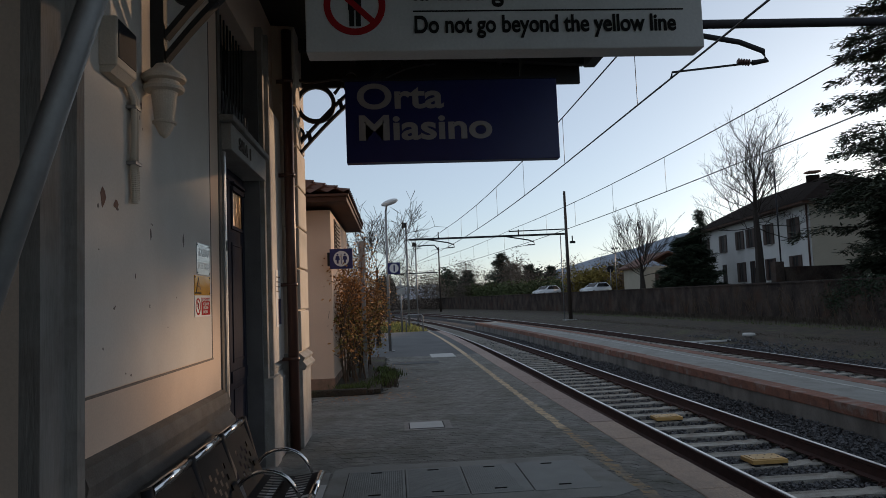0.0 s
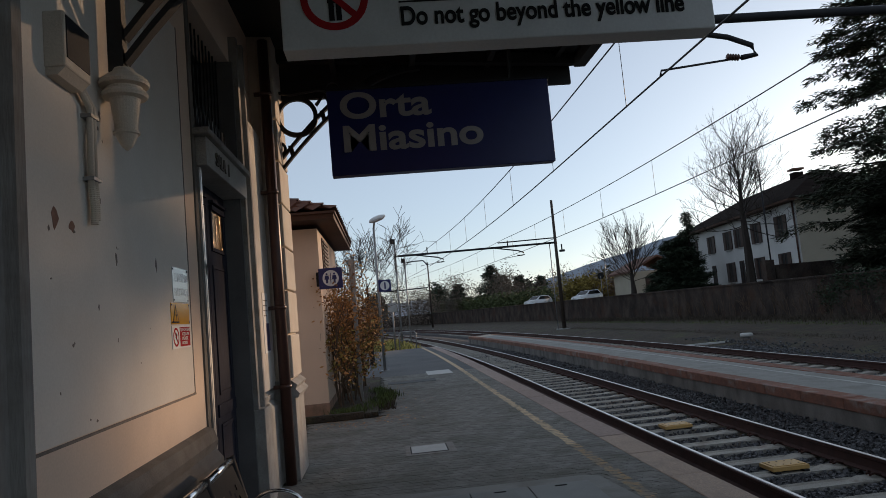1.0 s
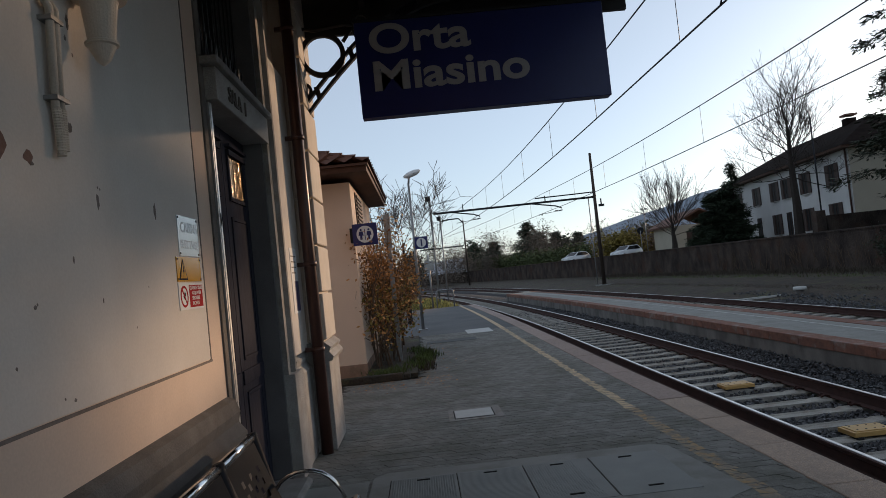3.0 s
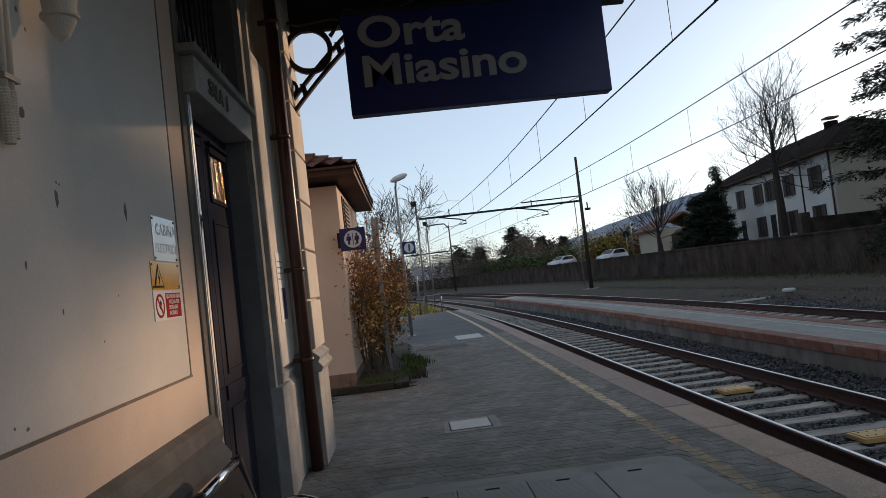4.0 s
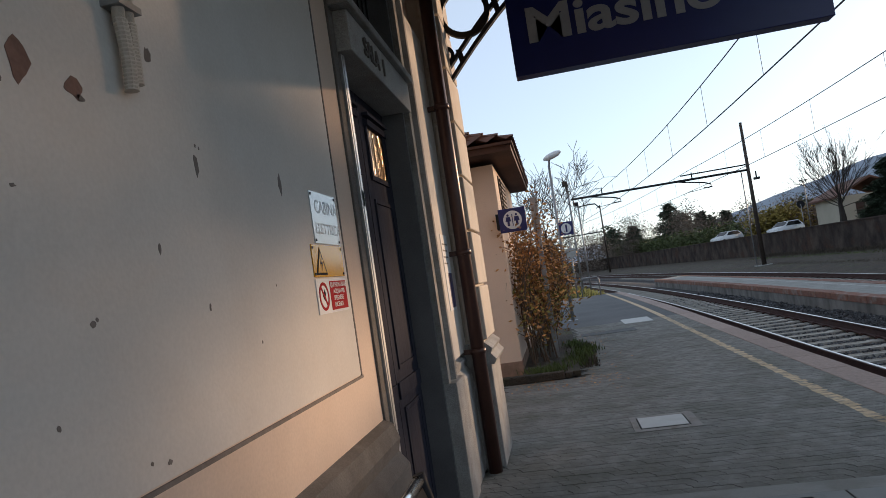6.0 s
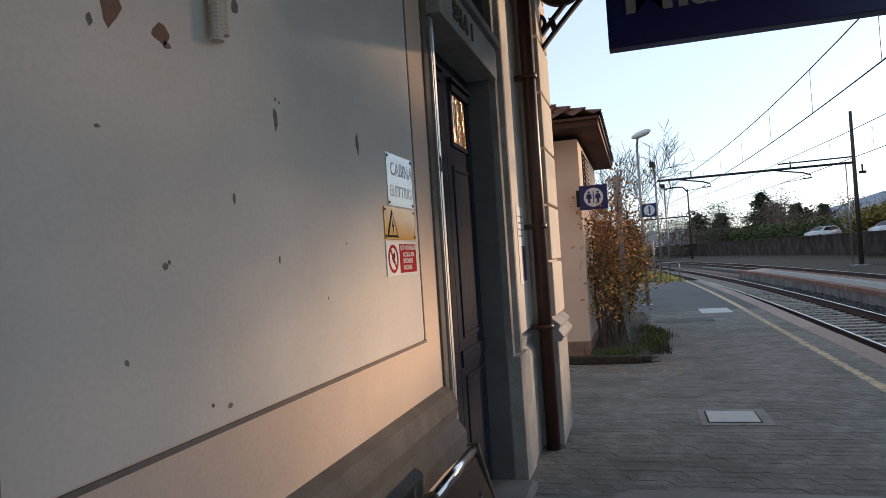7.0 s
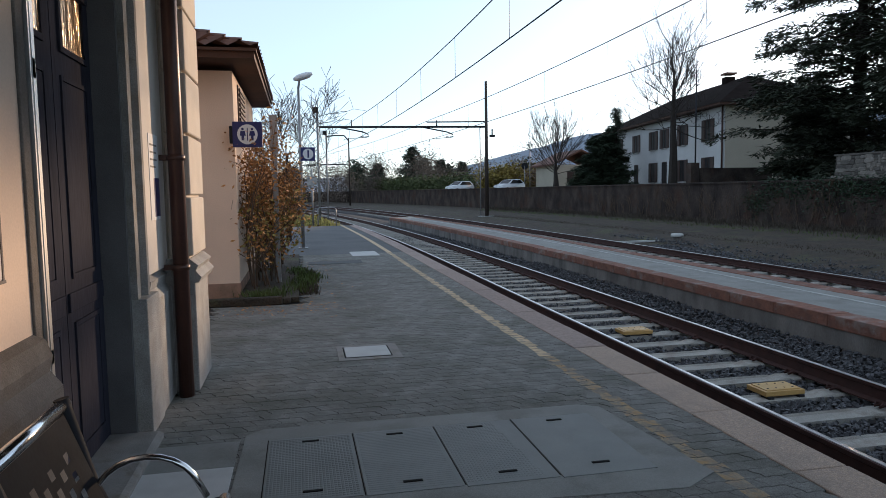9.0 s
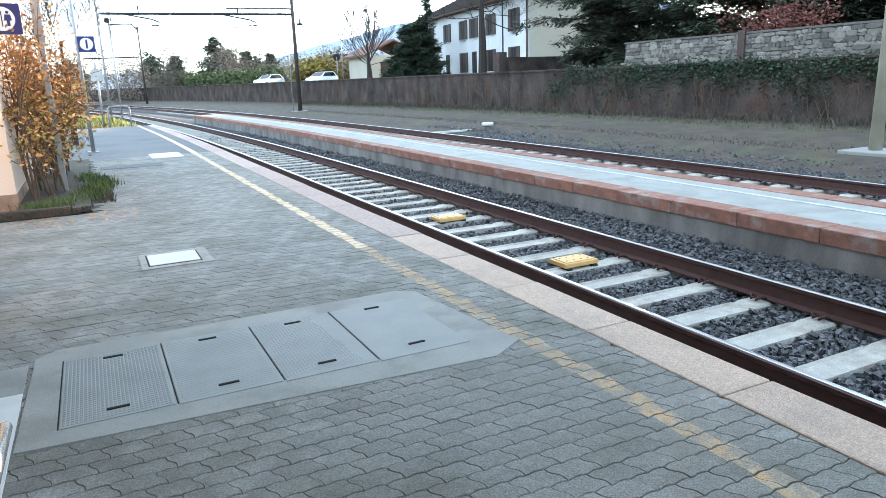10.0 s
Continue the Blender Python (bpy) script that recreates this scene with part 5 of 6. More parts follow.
cross_arm(cm, (-9.2, -3.4), 6.25)
part("upper_beam", tubes(([(-4.2, 0, 6.55), (0, 0, 6.6)], 0.045)), "darkmetal", cm)
part("lantern", boxes((0.25, 0.6, -0.12, 0.12, 5.55, 5.7), (0.38, 0.46, -0.03, 0.03, 5.7, 6.1)), "darkmetal", cm)
part("stay", tubes(([(-0.4, 0.2, 0), (-0.4, 0.2, 6.2)], 0.035)), "steel", cm)
cm3 = cat_mast(6.6, 98.0, 9.0, -0.6, 0.14)
part("arm", tubes(([(0, 0, 9.2), (-0.6, 0, 9.9), (-1.8, 0, 9.9), (-3.0, 0, 9.8)], 0.09)), "darkmetal", cm3)
part("beam", tubes(([(-6.5, 0, 5.9), (-0.2, 0, 6.0)], 0.08)), "darkmetal", cm3)
cm2 = cat_mast(14.1, 10.85, 9.0, -0.32, 0.125, "pole")
cross_arm(cm2, (-8.75, -3.3), 6.34)


def wire(name, label, x, z, sag, r=0.017, y0=-30, y1=150):
    bm = bmesh.new()
    pts = []
    for i in range(61):
        y = y0 + (y1 - y0) * i / 60
        u = ((y - 10.85) / 37.85) % 1.0
        pts.append((x + bend(y), y, z - sag * 4 * u * (1 - u)))
    tube(bm, pts, r, 5)
    return tagged(part(name, bm, "iron"), label, "wire", "overhead wires")


for x in (4.75, 9.9):
    wire("contact_wire", "thin dark contact wire over the track", x, 5.08, 0.02)
    wire("messenger_wire", "thin sagging catenary wire over the track", x, 6.42, 0.12)
    for k in range(14):
        y = 12.5 + k * 5.6
        u = ((y - 10.85) / 37.85) % 1.0
        bm = bmesh.new()
        tube(bm, [(x + bend(y), y, 5.08), (x + bend(y), y, 6.42 - 0.12 * 4 * u * (1 - u))], 0.007, 4)
        tagged(part("dropper", bm, "iron"), "thin dropper between the overhead wires", "wire", "droppers")


# ---- cars on the road
def car(x, y, rz, label="silver hatchback parked behind the wall"):
    c = thing("car", label, "car", (x, y, 1.27), rz, "cars on the road")
    c.scale = (0.84, 0.84, 0.92)
    body = [(-2.0, 0.25), (2.0, 0.25), (2.08, 0.55), (1.95, 0.82), (1.0, 0.95), (0.35, 1.42), (-1.2, 1.46), (-1.9, 0.98), (-2.05, 0.7)]
    bm = prisms(body, -0.82, 0.82, "y")
    bmesh.ops.bevel(bm, geom=list(bm.edges), offset=0.07, segments=2, affect="EDGES")
    part("body", bm, "carwhite", c, "", True)
    part("windscreen", prisms([(0.95, 0.97), (1.0, 0.99), (0.42, 1.40), (0.38, 1.38)], -0.70, 0.70, "y"), "glass", c)
    for s in (-1, 1):
        part("side_window", prisms([(0.75, 0.98), (0.3, 1.36), (-1.1, 1.38), (-1.6, 1.0)], s * 0.80, s * 0.835, "y"), "glass", c)
        for a in (-1.25, 1.25):
            bm = bmesh.new()
            disc(bm, a, 0.3, 0.3, s * 0.66, s * 0.84, 18)
            wh = part("wheel", bm, "tyre", c)
            bm = bmesh.new()
            disc(bm, a, 0.3, 0.19, s * 0.84, s * 0.85, 14)
            part("rim", bm, "steel", wh)
        part("headlight", boxes((1.96, 2.06, s * 0.62 - 0.16, s * 0.62 + 0.16, 0.60, 0.74)), "white", c)
    return c


car(21.2, 71.0, -150), car(18.0, 80.0, -150)
rs = thing("road_sign", "round road sign seen from behind on a post", "sign", (23.2, 72.0, 1.4))
part("post", tubes(([(0, 0, 0), (0, 0, 2.6)], 0.04)), "steel", rs)
bm = bmesh.new()
disc(bm, 0, 2.6, 0.36, -0.02, 0.02, 24)
part("disc", bm, "darkmetal", rs)
lamp = thing("street_lamp", "thin grey street lamp behind the wall", "lamp post", (24.8, 75.0, 1.4))
part("pole", tubes(([(0, 0, 0), (0, 0, 5.0)], 0.05)), "steel", lamp)
for x in (-0.22, 0.22):
    part("head", boxes((x - 0.13, x + 0.13, -0.1, 0.1, 4.95, 5.12), bev=0.03), "steel", lamp)
up = thing("utility_pole", "slender dark pole behind the retaining wall", "pole", (27.0, 46.0, 1.4))
part("shaft", tubes(([(0, 0, 0), (0, 0, 8.2)], 0.055)), "darkmetal", up)
part("tip", tubes(([(0, 0, 8.2), (0, 0, 9.0)], 0.035)), "steel", up, "pale metal tip")

# ---- bench against the wall
bn = thing("bench", "perforated black metal station bench with chrome tubes and hoop arms", "bench", (0, 0, 0))


def punched(bm, y0, y1, curve, nu, nv, hole):
    """A bent sheet with square openings; curve gives (x, z) across it."""
    g = [[bm.verts.new((curve(j / nv)[0], y0 + (y1 - y0) * i / nu, curve(j / nv)[1])) for j in range(nv + 1)] for i in range(nu + 1)]
    fs = [bm.faces.new((g[i][j], g[i + 1][j], g[i + 1][j + 1], g[i][j + 1])) for i in range(nu) for j in range(nv) if not hole(i, j)]
    bmesh.ops.solidify(bm, geom=fs, thickness=0.006)


SEATS = [(2.93, 3.47), (3.51, 4.05), (4.09, 4.63)]
for y0, y1 in SEATS:
    bm = bmesh.new()
    tube(bm, [(-1.03, y0 + 0.01, 0.80), (-1.03, y1 + 0.06, 0.80)], 0.024, 12)
    part("top_tube", bm, "chrome", bn, "polished steel tube")
    bm = bmesh.new()
    punched(bm, y0 + 0.015, y1 - 0.015, lambda s: (-0.885 - 0.125 * s, 0.45 + 0.335 * s), 15, 11, lambda i, j: i in (3, 7, 11) and j in (3, 5, 7) or i in (5, 9) and j in (4, 6))
    part("backrest", bm, "darkmetal", bn, "punched black back panel")
    bm = bmesh.new()
    punched(bm, y0 + 0.005, y1 - 0.005, lambda s: (-0.89 + 0.37 * s, 0.452 - 0.02 * math.sin(3.14 * s)), 17, 7, lambda i, j: i % 2 == 1 and j in (1, 2, 4, 5))
    part("seat", bm, "darkmetal", bn, "slotted metal seat")
    bm = bmesh.new()
    tube(bm, [(-0.515, y0, 0.438), (-0.515, y1, 0.438)], 0.022, 10)
    part("front_tube", bm, "chrome", bn, "polished front edge")
for y in (2.90, 3.49, 4.07, 4.66):
    bm = bmesh.new()
    tube(bm, [(-0.90, y, 0.40), (-0.95, y, 0.52), (-1.02, y, 0.78), (-1.03, y, 0.825)], 0.026, 8)
    part("upright", bm, "darkmetal", bn)
    bm = bmesh.new()
    tube(bm, [(-0.94, y, 0.46)] + [(-0.775 - 0.175 * math.cos(a), y, 0.45 + 0.15 * math.sin(a)) for a in [0.25 + i * 0.264 for i in range(10)]] + [(-0.58, y, 0.44)], 0.012, 8)
    part("armrest", bm, "chrome", bn, "bent chrome hoop")
bm = bmesh.new()
tube(bm, [(-0.74, 2.9, 0.40), (-0.74, 4.66, 0.40)], 0.03, 8)
part("crossbar", bm, "darkmetal", bn)
for y in (3.2, 4.36):
    part("leg", tubes(([(-0.74, y, 0.4), (-0.74, y, 0.03)], 0.028), ([(-1.0, y, 0.02), (-0.50, y, 0.02)], 0.02)), "darkmetal", bn)

# ---- plates on the wall
TOWALL = lambda y, z, x=WX: Matrix(((0, 0, 1, x), (1, 0, 0, y), (0, 1, 0, z), (0, 0, 0, 1)))
XP = WX + 0.004
def screws(parent, y0, y1, z0, z1, x):
    for y in (y0 + 0.012, y1 - 0.012):
        for z in (z0 + 0.012, z1 - 0.012):
            part("screw", boxes((x, x + 0.003, y - 0.005, y + 0.005, z - 0.005, z + 0.005)), "darkmetal", parent)


p1 = thing("metal_plate", "shiny white enamel plate screwed to the wall", "sign")
part("sheet", boxes((XP, XP + 0.004, 4.575, 4.885, 1.775, 1.985)), "plate", p1)
words("lettering", "CABINA", 0.075, "platetext", TOWALL(4.615, 1.90, XP + 0.004), p1, "worn grey letters", 0.0005, 0.01)
words("lettering", "ELETTRICA", 0.062, "platetext", TOWALL(4.60, 1.815, XP + 0.004), p1, "worn grey letters", 0.0005, 0.01)
screws(p1, 4.575, 4.885, 1.775, 1.985, XP + 0.004)
p2 = thing("warning_plate", "glossy yellow electrical danger plate on the wall", "sign")
part("sheet", boxes((XP, XP + 0.004, 4.515, 4.885, 1.64, 1.768)), "yellow", p2)
part("triangle", prisms([(4.535, 1.648), (4.665, 1.648), (4.60, 1.758)], XP + 0.004, XP + 0.0055, "x"), "black", p2)
part("triangle_field", prisms([(4.552, 1.657), (4.648, 1.657), (4.60, 1.74)], XP + 0.0055, XP + 0.0065, "x"), "yellow", p2)
part("bolt_symbol", prisms([(4.607, 1.722), (4.587, 1.69), (4.601, 1.69), (4.596, 1.664), (4.614, 1.698), (4.60, 1.698)], XP + 0.0065, XP + 0.0075, "x"), "black", p2)
screws(p2, 4.515, 4.885, 1.64, 1.768, XP + 0.004)
p3 = thing("fire_plate", "white and red plate forbidding water on fires", "sign")
part("sheet", boxes((XP, XP + 0.004, 4.515, 4.885, 1.495, 1.632)), "white", p3)
part("red_field", boxes((XP + 0.004, XP + 0.005, 4.665, 4.875, 1.505, 1.622)), "red", p3)
bm = bmesh.new()
disc(bm, 4.588, 1.563, 0.056, 0, 0.0015, 28, 0.044)
bmesh.ops.transform(bm, matrix=Matrix(((0, 1, 0, XP + 0.004), (1, 0, 0, 0), (0, 0, 1, 0), (0, 0, 0, 1))), verts=bm.verts)
part("prohibition_ring", bm, "red", p3)
part("slash", prisms([(4.553, 1.60), (4.561, 1.607), (4.624, 1.527), (4.616, 1.52)], XP + 0.004, XP + 0.0056, "x"), "red", p3)
part("bucket_symbol", prisms([(4.572, 1.565), (4.60, 1.59), (4.61, 1.575), (4.59, 1.545)], XP + 0.004, XP + 0.005, "x"), "black", p3)
for k, row in enumerate(("QUI NON USARE", "ACQUA PER", "SPEGNERE", "INCENDI")):
    words("lettering", row, 0.027, "white", TOWALL(4.672 + (0 if k == 0 else 0.03), 1.598 - k * 0.027, XP + 0.0052), p3, "", 0.0004, 0.012)

# ---- meter box, conduit and chipped spots
mb = thing("meter_box", "beige plastic meter box with dark side vent high on the wall", "box")
part("case", boxes((WX, WX + 0.085, 3.08, 3.32, 2.66, 2.89), bev=0.008), "quoin", mb)
part("lower_lip", prisms([(WX, 2.63), (WX + 0.05, 2.63), (WX + 0.08, 2.66), (WX, 2.66)], 3.09, 3.31, "y"), "quoin", mb)
part("front_grille", boxes((WX + 0.085, WX + 0.089, 3.095, 3.305, 2.70, 2.875)), "darkmetal", mb, "dark grille")
cd = thing("conduit", "pair of beige cable conduits ending in ribbed hoses", "conduit")
for k, y in enumerate((3.415, 3.45)):
    bm = bmesh.new()
    tube(bm, [(WX + 0.03, y - 0.09, 2.66), (WX + 0.035, y, 2.60), (WX + 0.03, y, 2.24)], 0.0145, 10)
    part("pipe", bm, "quoin", cd)
    # hose end: rings along a gentle bow that leaves the wall
    v, f = [], []
    for i in range(36):
        u = i / 35
        rr = 0.0175 if i % 2 else 0.0145
        cy, cz = y + (0.016 - 0.05 * k * 0.3) * math.sin(u * 2.2), 2.245 - (0.165 - 0.02 * k) * u
        v += [(WX + 0.032 + rr * math.cos(q * 0.7854), cy + rr * math.sin(q * 0.7854), cz) for q in range(8)]
        f += [((i - 1) * 8 + q, (i - 1) * 8 + (q + 1) % 8, i * 8 + (q + 1) % 8, i * 8 + q) for q in range(8) if i]
    f.append(tuple(range(35 * 8, 36 * 8)))
    mesh_ob("ribbed_hose", v, f, "quoin", cd, "corrugated hose end")
for z in (2.55, 2.27):
    part("clamp", boxes((WX, WX + 0.052, 3.39, 3.475, z, z + 0.016)), "steel", cd)
r = random.Random(77)
for y, z, w, h, m in ((3.12, 2.068, 0.085, 0.115, "chipred"), (3.07, 2.02, 0.02, 0.03, "chip"), (3.266, 2.05, 0.075, 0.055, "chipred"), (3.285, 2.033, 0.03, 0.025, "chip"), (3.555, 2.208, 0.045, 0.055, "chip"), (3.727, 1.96, 0.032, 0.09, "chip"), (3.733, 2.012, 0.012, 0.012, "chip"), (3.752, 2.008, 0.01, 0.014, "chip"), (4.297, 1.975, 0.034, 0.11, "chip"), (3.503, 1.725, 0.016, 0.035, "chip"), (3.238, 1.566, 0.024, 0.02, "chip"), (3.252, 1.575, 0.012, 0.012, "chip"), (3.704, 1.572, 0.012, 0.03, "chip"), (3.437, 1.241, 0.022, 0.02, "chip"), (3.371, 1.255, 0.014, 0.014, "chip"), (3.115, 1.389, 0.014, 0.018, "chip"), (3.073, 1.826, 0.022, 0.01, "chip"), (3.60, 2.62, 0.03, 0.07, "chip"), (3.575, 2.55, 0.02, 0.03, "chip"), (3.62, 2.50, 0.012, 0.02, "chip"), (3.99, 1.45, 0.01, 0.014, "chip"), (4.15, 1.62, 0.008, 0.012, "chip")):
    n = 11
    poly = [(y + math.cos(6.283 * i / n) * w * 0.4 * r.uniform(0.55, 1.15), z + math.sin(6.283 * i / n) * h * 0.42 * r.uniform(0.6, 1.15)) for i in range(n)]
    part("paint_chip", prisms(poly, WX + 0.0042, WX + 0.0052, "x"), m, field, "flaked spot of bare plaster")

# ---- notice between door and downpipe
nb = thing("timetable", "white and blue paper notice behind a thin frame", "poster")
NX = WX + 0.075
part("sheet", boxes((NX, NX + 0.004, 7.16, 7.46, 1.33, 1.92)), "white", nb)
part("blue_field", boxes((NX + 0.004, NX + 0.0055, 7.28, 7.455, 1.35, 1.62)), "blue", nb, "blue printed block")
for z, y1 in ((1.84, 7.42), (1.79, 7.40), (1.74, 7.41), (1.69, 7.36)):
    part("print_bar", boxes((NX + 0.004, NX + 0.005, 7.19, y1, z, z + 0.012)), "stone", nb)
tagged(part("wall_panel", boxes((WX, NX, 7.005, 7.66, 0.972, 3.6), bev=0.004), "cream"), "narrow cream plastered strip of wall beside the door", "wall panel", **S)

# ---- diagonal prop from the wall foot to the canopy
bm = bmesh.new()
tube(bm, [(-1.20, 1.2, 0.02), (-0.59, 1.2, 1.89), (0.25, 1.2, 4.42)], 0.023, 12)
pp = thing("steel_prop", "slanting galvanised steel prop under the canopy", "prop")
part("tube", bm, "steel", pp)
part("foot_plate", boxes((-1.28, -1.12, 1.12, 1.28, 0.0, 0.014), bev=0.003), "steel", pp)
part("collar", tubes(([(-0.82, 1.2, 1.185), (-0.79, 1.2, 1.277)], 0.031)), "steel", pp)
part("head_plate", boxes((0.16, 0.34, 1.13, 1.27, 4.405, 4.42), bev=0.003), "iron", pp)

# ---- service covers and manhole
sc = tagged(part("cover_surround", prisms([(-0.62, 5.36), (1.63, 5.20), (1.86, 5.34), (1.74, 6.50), (1.62, 6.58), (-0.50, 6.60), (-0.60, 6.50)], -0.05, 0.006), "concrete"), "smooth grey concrete surround with rounded corners", "pavement", **S)
for k, (x0, x1) in enumerate(((-0.455, 0.035), (0.05, 0.545), (0.56, 1.055), (1.07, 1.60))):
    c = thing("service_cover", "flat zinc service cover with worn tread pattern", "cover", group="service covers in the platform")
    part("lid", boxes((x0, x1, 5.49 - k * 0.012, 6.385, -0.02, 0.010), bev=0.002), "cover", c)
    v, f = [], []
    nx, ny = (26, 34) if k in (0, 2) else (1, 34)
    for i in range(nx):
        for j in range(ny):
            if k == 2 and i / nx > 0.86 - 0.12 * j / ny:
                continue
            w = (x1 - x0 - 0.02) / nx
            a, b = x0 + 0.01 + i * w, 5.51 + j * 0.86 / ny
            q = len(v)
            g, e = (0.0022, 0.0045) if nx > 1 else (0.008, 0.011)
            hz = 0.0128 if k == 0 else 0.0114
            v += [(a + g, b, 0.0102), (a + w - g, b, 0.0102), (a + w - g, b + 0.012, 0.0102), (a + g, b + 0.012, 0.0102), (a + e, b + 0.003, hz), (a + w - e, b + 0.003, hz), (a + w - e, b + 0.009, hz), (a + e, b + 0.009, hz)]
            f += [(q + 4, q + 5, q + 6, q + 7), (q, q + 1, q + 5, q + 4), (q + 1, q + 2, q + 6, q + 5), (q + 2, q + 3, q + 7, q + 6), (q + 3, q, q + 4, q + 7)]
    if k < 3:
        mesh_ob("tread", v, f, "cover", c, "raised tread pattern")
    for y in (5.58, 6.29):
        part("lift_slot", boxes(((x0 + x1) / 2 - 0.05, (x0 + x1) / 2 + 0.05, y, y + 0.018, 0.0102, 0.0155)), "black", c)
    part("seam", boxes((x0 - 0.008, x0 - 0.002, 5.49, 6.385, 0.0, 0.0068), (x0, x1, 6.387, 6.393, 0.0, 0.0068)), "black", c)
mh = thing("manhole", "pale square concrete manhole lid in a stone frame", "manhole")
part("frame", boxes((0.07, 0.65, 8.27, 8.87, -0.05, 0.006)), "stone", mh, "worn stone frame")
part("seam", boxes((0.128, 0.562, 8.352, 8.778, -0.02, 0.0085)), "black", mh)
part("lid", boxes((0.14, 0.55, 8.365, 8.765, -0.02, 0.013), bev=0.004), "coverpale", mh, "pale concrete lid")
tagged(part("floor_patch", boxes((-1.10, -0.63, 4.2, 6.02, -0.05, 0.007)), "coverpale"), "pale concrete patch in the paving below the bench", "pavement", **S)
tagged(part("floor_patch", boxes((-1.10, -0.63, 6.025, 6.42, -0.05, 0.006)), "concrete"), "worn grey concrete patch before the door", "pavement", **S)
far_p = bpy.data.objects["platform_far"]
for x0, x1, y0, y1, m in ((0.95, 1.6, 18.4, 19.6, "coverpale"), (-0.1, 1.05, 16.8, 17.4, "asphalt")):
    tagged(part("floor_patch", boxes((x0, x1, y0, y1, -0.05, 0.006)), m), "repair patch in the platform surface", "pavement", **S)

# ---- signal box stub and lying duct on the verge
sb = thing("track_marker", "squat white topped marker on the verge", "marker", (12.9, 24.4, -0.48))
bm = bmesh.new()
lathe(bm, [(0.13, 0), (0.13, 0.22)], 0, 0, 16)
part("post", bm, "kerbwall", sb, "dark stubby post")
bm = bmesh.new()
lathe(bm, [(0.13, 0.22), (0.22, 0.23), (0.22, 0.31), (0.19, 0.34), (0.0, 0.345)], 0, 0, 16)
part("cap", bm, "coverpale", sb, "white domed cap")
part("duct", boxes((0.4, 3.0, 0.25, 0.36, 0.06, 0.12)), "coverpale", sb, "pale cable duct")
part("duct", boxes((-2.4, -0.3, 0.6, 0.71, 0.02, 0.08)), "coverpale", sb, "pale cable duct")

# ---- verge plants and ivy on the retaining wall
blades("verge_grass", 26000, lambda q: (lambda y, x: (x + bend(y), y, -0.56 + min(0.24, (x - 12.3) * 0.15)))(q.uniform(6, 50), q.uniform(13.2, 18.4) ), 0.075, "drybrown", 51, "dry winter grass on the verge", 0.012)
blades("verge_grass", 5000, lambda q: (lambda y: (q.uniform(16.6, 18.5) + bend(y), y, -0.22))(q.uniform(8, 60)), 0.14, "grass", 52, "green tufts at the wall foot", 0.018)
r = random.Random(19)
blades("wall_foot_weeds", 7000, lambda q: (lambda y: (18.45 - abs(q.gauss(0, 0.5)) + bend(y), y, -0.15))(q.uniform(6, 60)), 0.28, "drybrown", 53, "brown dead weeds along the wall foot", 0.012)
iv = thing("ivy", "dark ivy creeping over the old wall", "ivy")
pts = []
for _ in range(1700):
    y = r.uniform(7, 27)
    z = 1.68 - abs(r.gauss(0, 0.55)) * (0.6 + 0.6 * abs(noise.noise((y * 0.35, 2.0, 0))) * 2)
    pts.append((RWX - 0.06 + r.uniform(-0.04, 0.08), y, max(0.1, z)))
for _ in range(160):
    pts.append((RWX - 0.06, 27.5 + r.gauss(0, 0.5), 0.9 + r.gauss(0, 0.3)))
leaf_cloud("foliage", pts, 9, 0.22, 0.055, "ivy", iv, "small dark ivy leaves", 20)
tw = thing("dry_creeper", "bare grey creeper stems on the old wall", "creeper")
out, tips = [], []
for _ in range(150):
    y = r.uniform(7, 42)
    branches(r, (RWX - 0.05 + bend(y), y, r.uniform(-0.2, 0.4)), (0, r.uniform(-0.5, 0.5), 1), r.uniform(0.5, 1.0), 0.012, 2, out, tips, 0.3, (2, 3), 0.0, 0.6)
limbs_mesh("stemwork", out, "twig", tw, "", 0.005)

# ---- platform edge stones
plat = bpy.data.objects["platform"]
cs = bmesh.new()
box(cs, -0.165, 0.165, -0.49, 0.49, -0.22, 0.004, bev=0.012)
me = bpy.data.meshes.new("coping_stone")
cs.to_mesh(me)
cs.free()
me.materials.append(M["coping"])
me2 = me.copy()
me2.materials[0] = M["coping2"]
r = random.Random(5)
for i in range(-8, 33):
    y = 1.8 + i * 0.985
    ob = new("coping_stone", me if y < 8.4 else me2)
    ob.parent = plat
    ob.matrix_local = pose(2.43 + bend(y), y, r.uniform(-0.003, 0.003), 0, 0, math.degrees(math.atan(0.0024 * max(0, y - 18))) + r.uniform(-0.2, 0.2))
tagged(sweep("platform_side", [(2.2, -0.9), (2.52, -0.9), (2.52, -0.2), (2.2, -0.2)], -12, 34, 1.5, "kerbwall"), "stained concrete side of the platform", "platform", **S)
kb = bmesh.new()
box(kb, -0.16, 0.16, -0.49, 0.49, -0.16, 0.0, bev=0.01)
mk = bpy.data.meshes.new("kerb_stone")
kb.to_mesh(mk)
kb.free()
mk.materials.append(M["brickkerb"])
for side in (6.24, 7.70):
    for i in range(43):
        y = 3.0 + i * 0.985
        ob = new("kerb_stone", mk)
        ob.parent = island
        ob.matrix_local = pose(side + bend(y), y, -0.082 + r.uniform(-0.005, 0.003), 0, 0, math.degrees(math.atan(0.0024 * max(0, y - 18))))

# ---- interlocking pavers with wavy sides
PL, PW, AMP = 0.164, 0.105, 0.004


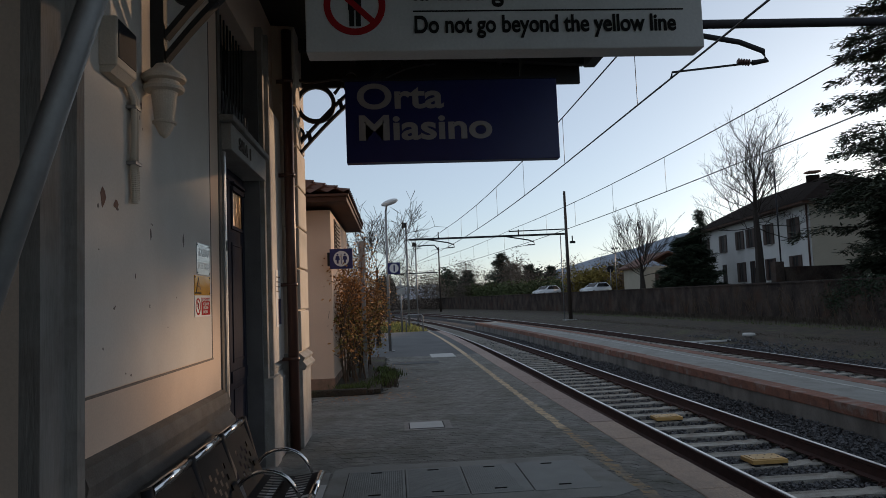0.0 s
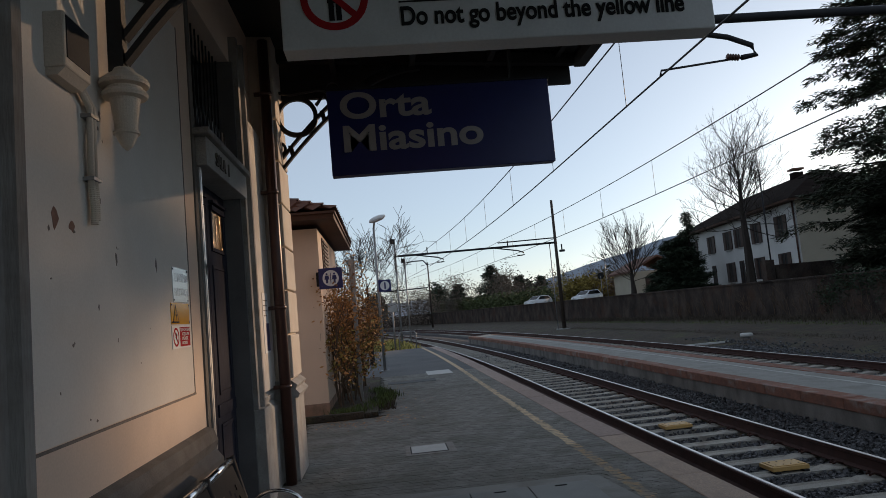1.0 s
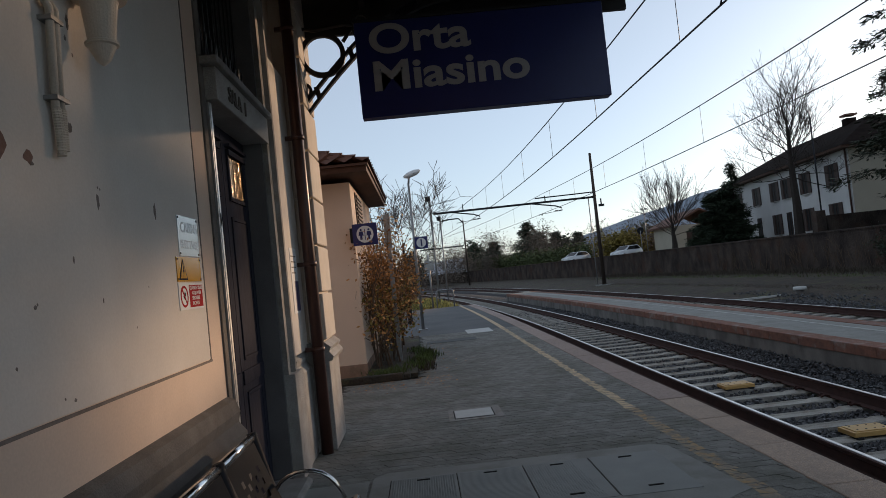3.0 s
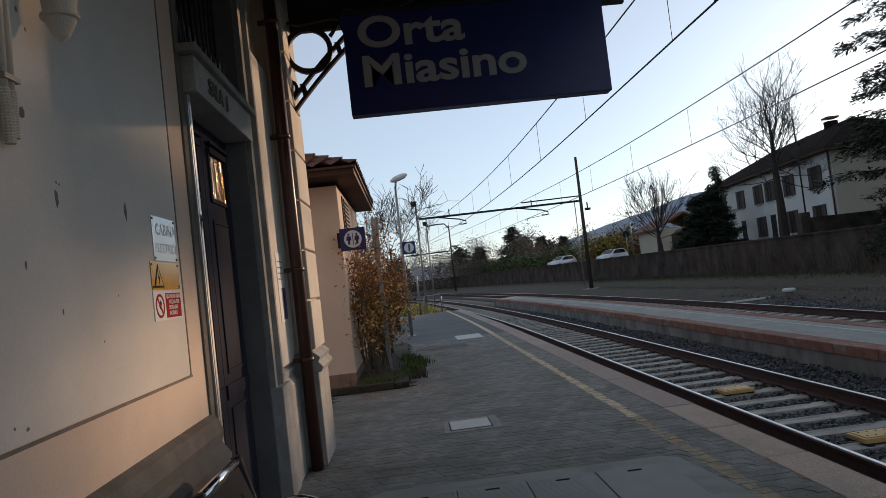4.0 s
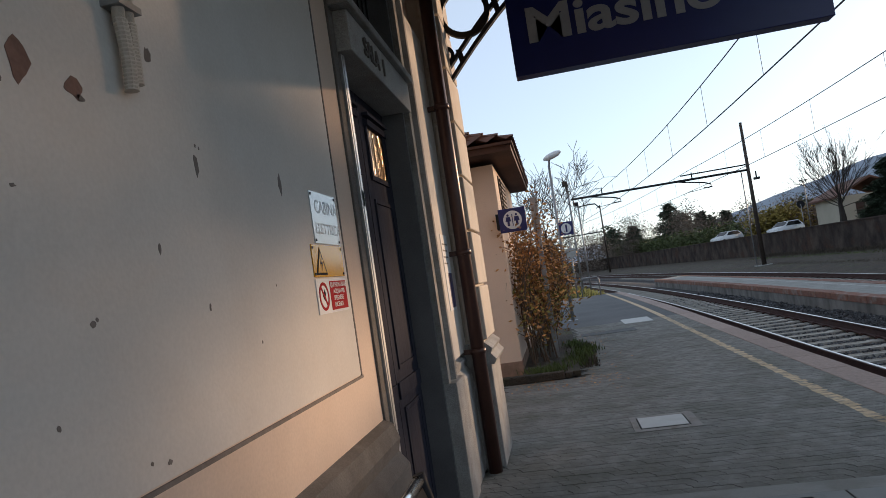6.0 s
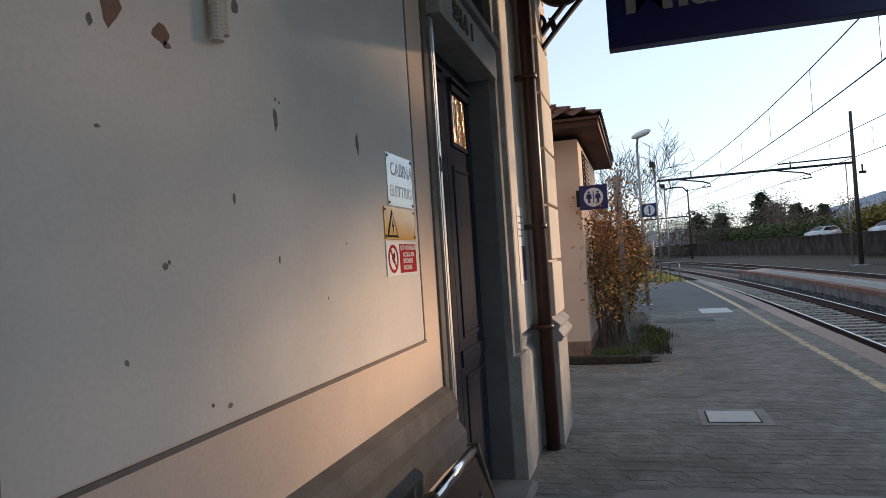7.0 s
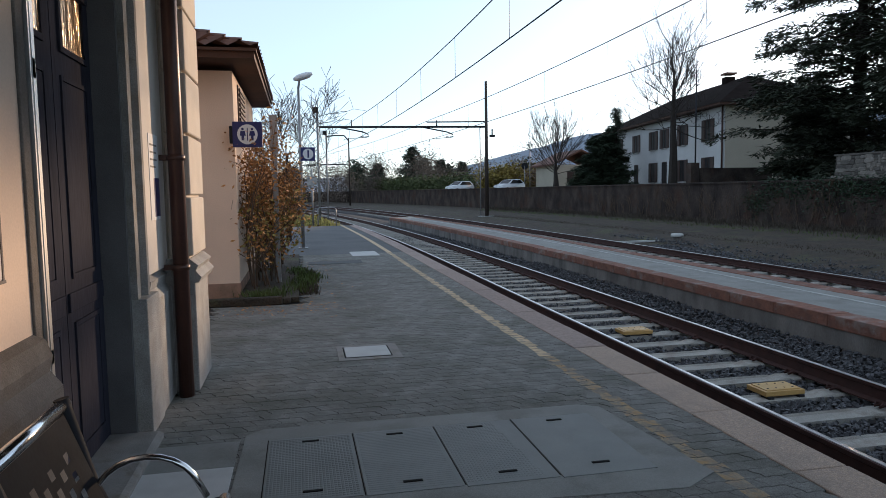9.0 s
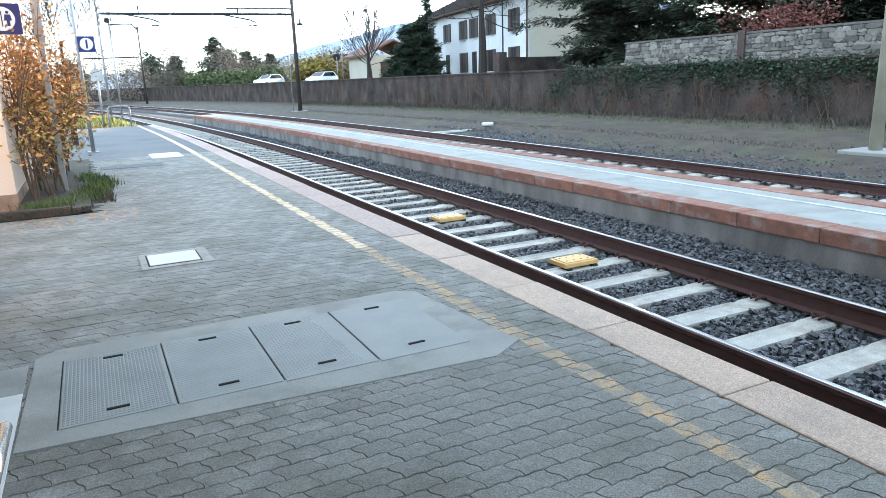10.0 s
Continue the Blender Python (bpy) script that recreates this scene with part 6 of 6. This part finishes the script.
def paver_outline():
    """A stone with gently stepped long sides and S-shaped ends."""
    bot = [(PL * u, AMP * s) for u, s in ((0.11, -1), (0.20, -0.6), (0.36, 1), (0.45, 0.6), (0.61, -1), (0.70, -0.6), (0.86, 1), (0.95, 0.6), (1.11, -1))]
    end = [(0.105, 0.22), (0.06, 0.40), (-0.04, 0.58), (-0.10, 0.78)]
    top = [(x - PL * 0.22, z + PW) for x, z in bot][::-1]
    pts = bot + [(PL * (1 + u), PW * w) for u, w in end] + top + [(PL * u, PW * w) for u, w in end[::-1]]
    cx, cy = PL / 2, PW / 2
    return [(cx + (x - cx) * 0.985, cy + (y - cy) * 0.966) for x, y in pts]


OUT = paver_outline()
NP = len(OUT)
CEN = (PL / 2, PW / 2)
UNIT = [(x, y, -0.02) for x, y in OUT] + [(x, y, -0.003) for x, y in OUT] + [(CEN[0] + (x - CEN[0]) * 0.982, CEN[1] + (y - CEN[1]) * 0.94, 0.0) for x, y in OUT]
UF = [(k, (k + 1) % NP, NP + (k + 1) % NP, NP + k) for k in range(NP)] + [(NP + k, NP + (k + 1) % NP, 2 * NP + (k + 1) % NP, 2 * NP + k) for k in range(NP)] + [tuple(range(2 * NP, 3 * NP))]
pm = bpy.data.meshes.new("paver")
pm.from_pydata(UNIT, [], UF)
pm.materials.append(M["paver"])
HOLES = ((-0.40, 1.45, 5.50, 6.40), (0.25, 0.45, 8.40, 8.75), (-1.75, -0.80, 4.3, 6.30), (-1.75, -1.2, 7.5, 8.4), (-1.75, -0.25, 11.6, 19.2), (1.1, 1.4, 18.6, 19.2), (0.1, 0.8, 16.9, 17.3))
r = random.Random(9)
count, v, f = 0, [], []
PAINT = {"near_paint": ([], []), "far_paint": ([], [])}
TOP = UNIT[2 * NP:]


def clip_x(poly, lim, keep):
    """Cut a flat outline at x = lim, keeping the side where keep is 1 (above) or -1 (below)."""
    res = []
    for (xa, ya), (xb, yb) in zip(poly, poly[1:] + poly[:1]):
        ina, inb = (xa - lim) * keep >= 0, (xb - lim) * keep >= 0
        if ina:
            res.append((xa, ya))
        if ina != inb:
            u = (lim - xa) / (xb - xa)
            res.append((lim, ya + (yb - ya) * u))
    return res


for row in range(-60, 158):
    y = 2.5 + row * PW
    for col in range(-1, 24):
        x = -1.26 + col * PL + ((row * 0.28) % 1.0) * PL
        cx, cy = x + PL / 2, y + PW / 2
        if x > 2.25 or cx < -1.28 and y < 8.3 or any(a - 0.02 < cx < b + 0.02 and c < cy < d for a, b, c, d in HOLES):
            continue
        dz, tilt = r.uniform(-0.002, 0.0012), (r.uniform(-0.006, 0.006), r.uniform(-0.004, 0.004))
        lo, hi = 1.85 + r.uniform(-0.012, 0.012) - x, 1.955 + r.uniform(-0.02, 0.02) - x
        poly = clip_x(clip_x([(a, c) for a, c, z in TOP], lo, 1), hi, -1)
        if len(poly) > 2:
            pv, pf_ = PAINT["near_paint" if row < 52 else "far_paint"]
            b = len(pv)
            pv += [(x + a, y + c, dz + 0.0009 + tilt[0] * c - tilt[1] * a) for a, c in poly]
            pf_.append(tuple(range(b, b + len(poly))))
        if 3.3 < y < 5.15 and 0.55 < x < 2.03 and count < 300:
            ob = new("paver", pm)
            ob.parent = plat
            ob.matrix_local = pose(x, y, dz, math.degrees(tilt[0]), math.degrees(tilt[1]), 0)
            count += 1
        else:
            b = len(v)
            v += [(min(2.262, x + a), y + c, z + dz + tilt[0] * c - tilt[1] * a) for a, c, z in UNIT]
            f += [tuple(b + i for i in t) for t in UF]
pf = mesh_ob("paver_field", v, f, "paver", plat, "grey interlocking wavy concrete pavers")
pf["kind"] = "stuff"

# ---- worn yellow line, paint left on single pavers
ln = thing("yellow_line", "worn yellow safety line painted along the platform edge", "marking", kind="structure")
for name, m in (("near_paint", "yellowpaver"), ("far_paint", "palepaint")):
    mesh_ob(name, *PAINT[name], m, ln)
sweep("line_end", [(1.85, -0.003), (1.97, -0.003), (1.97, 0.004), (1.85, 0.004)], 19.05, 34.0, 1.5, "palepaint", ln)
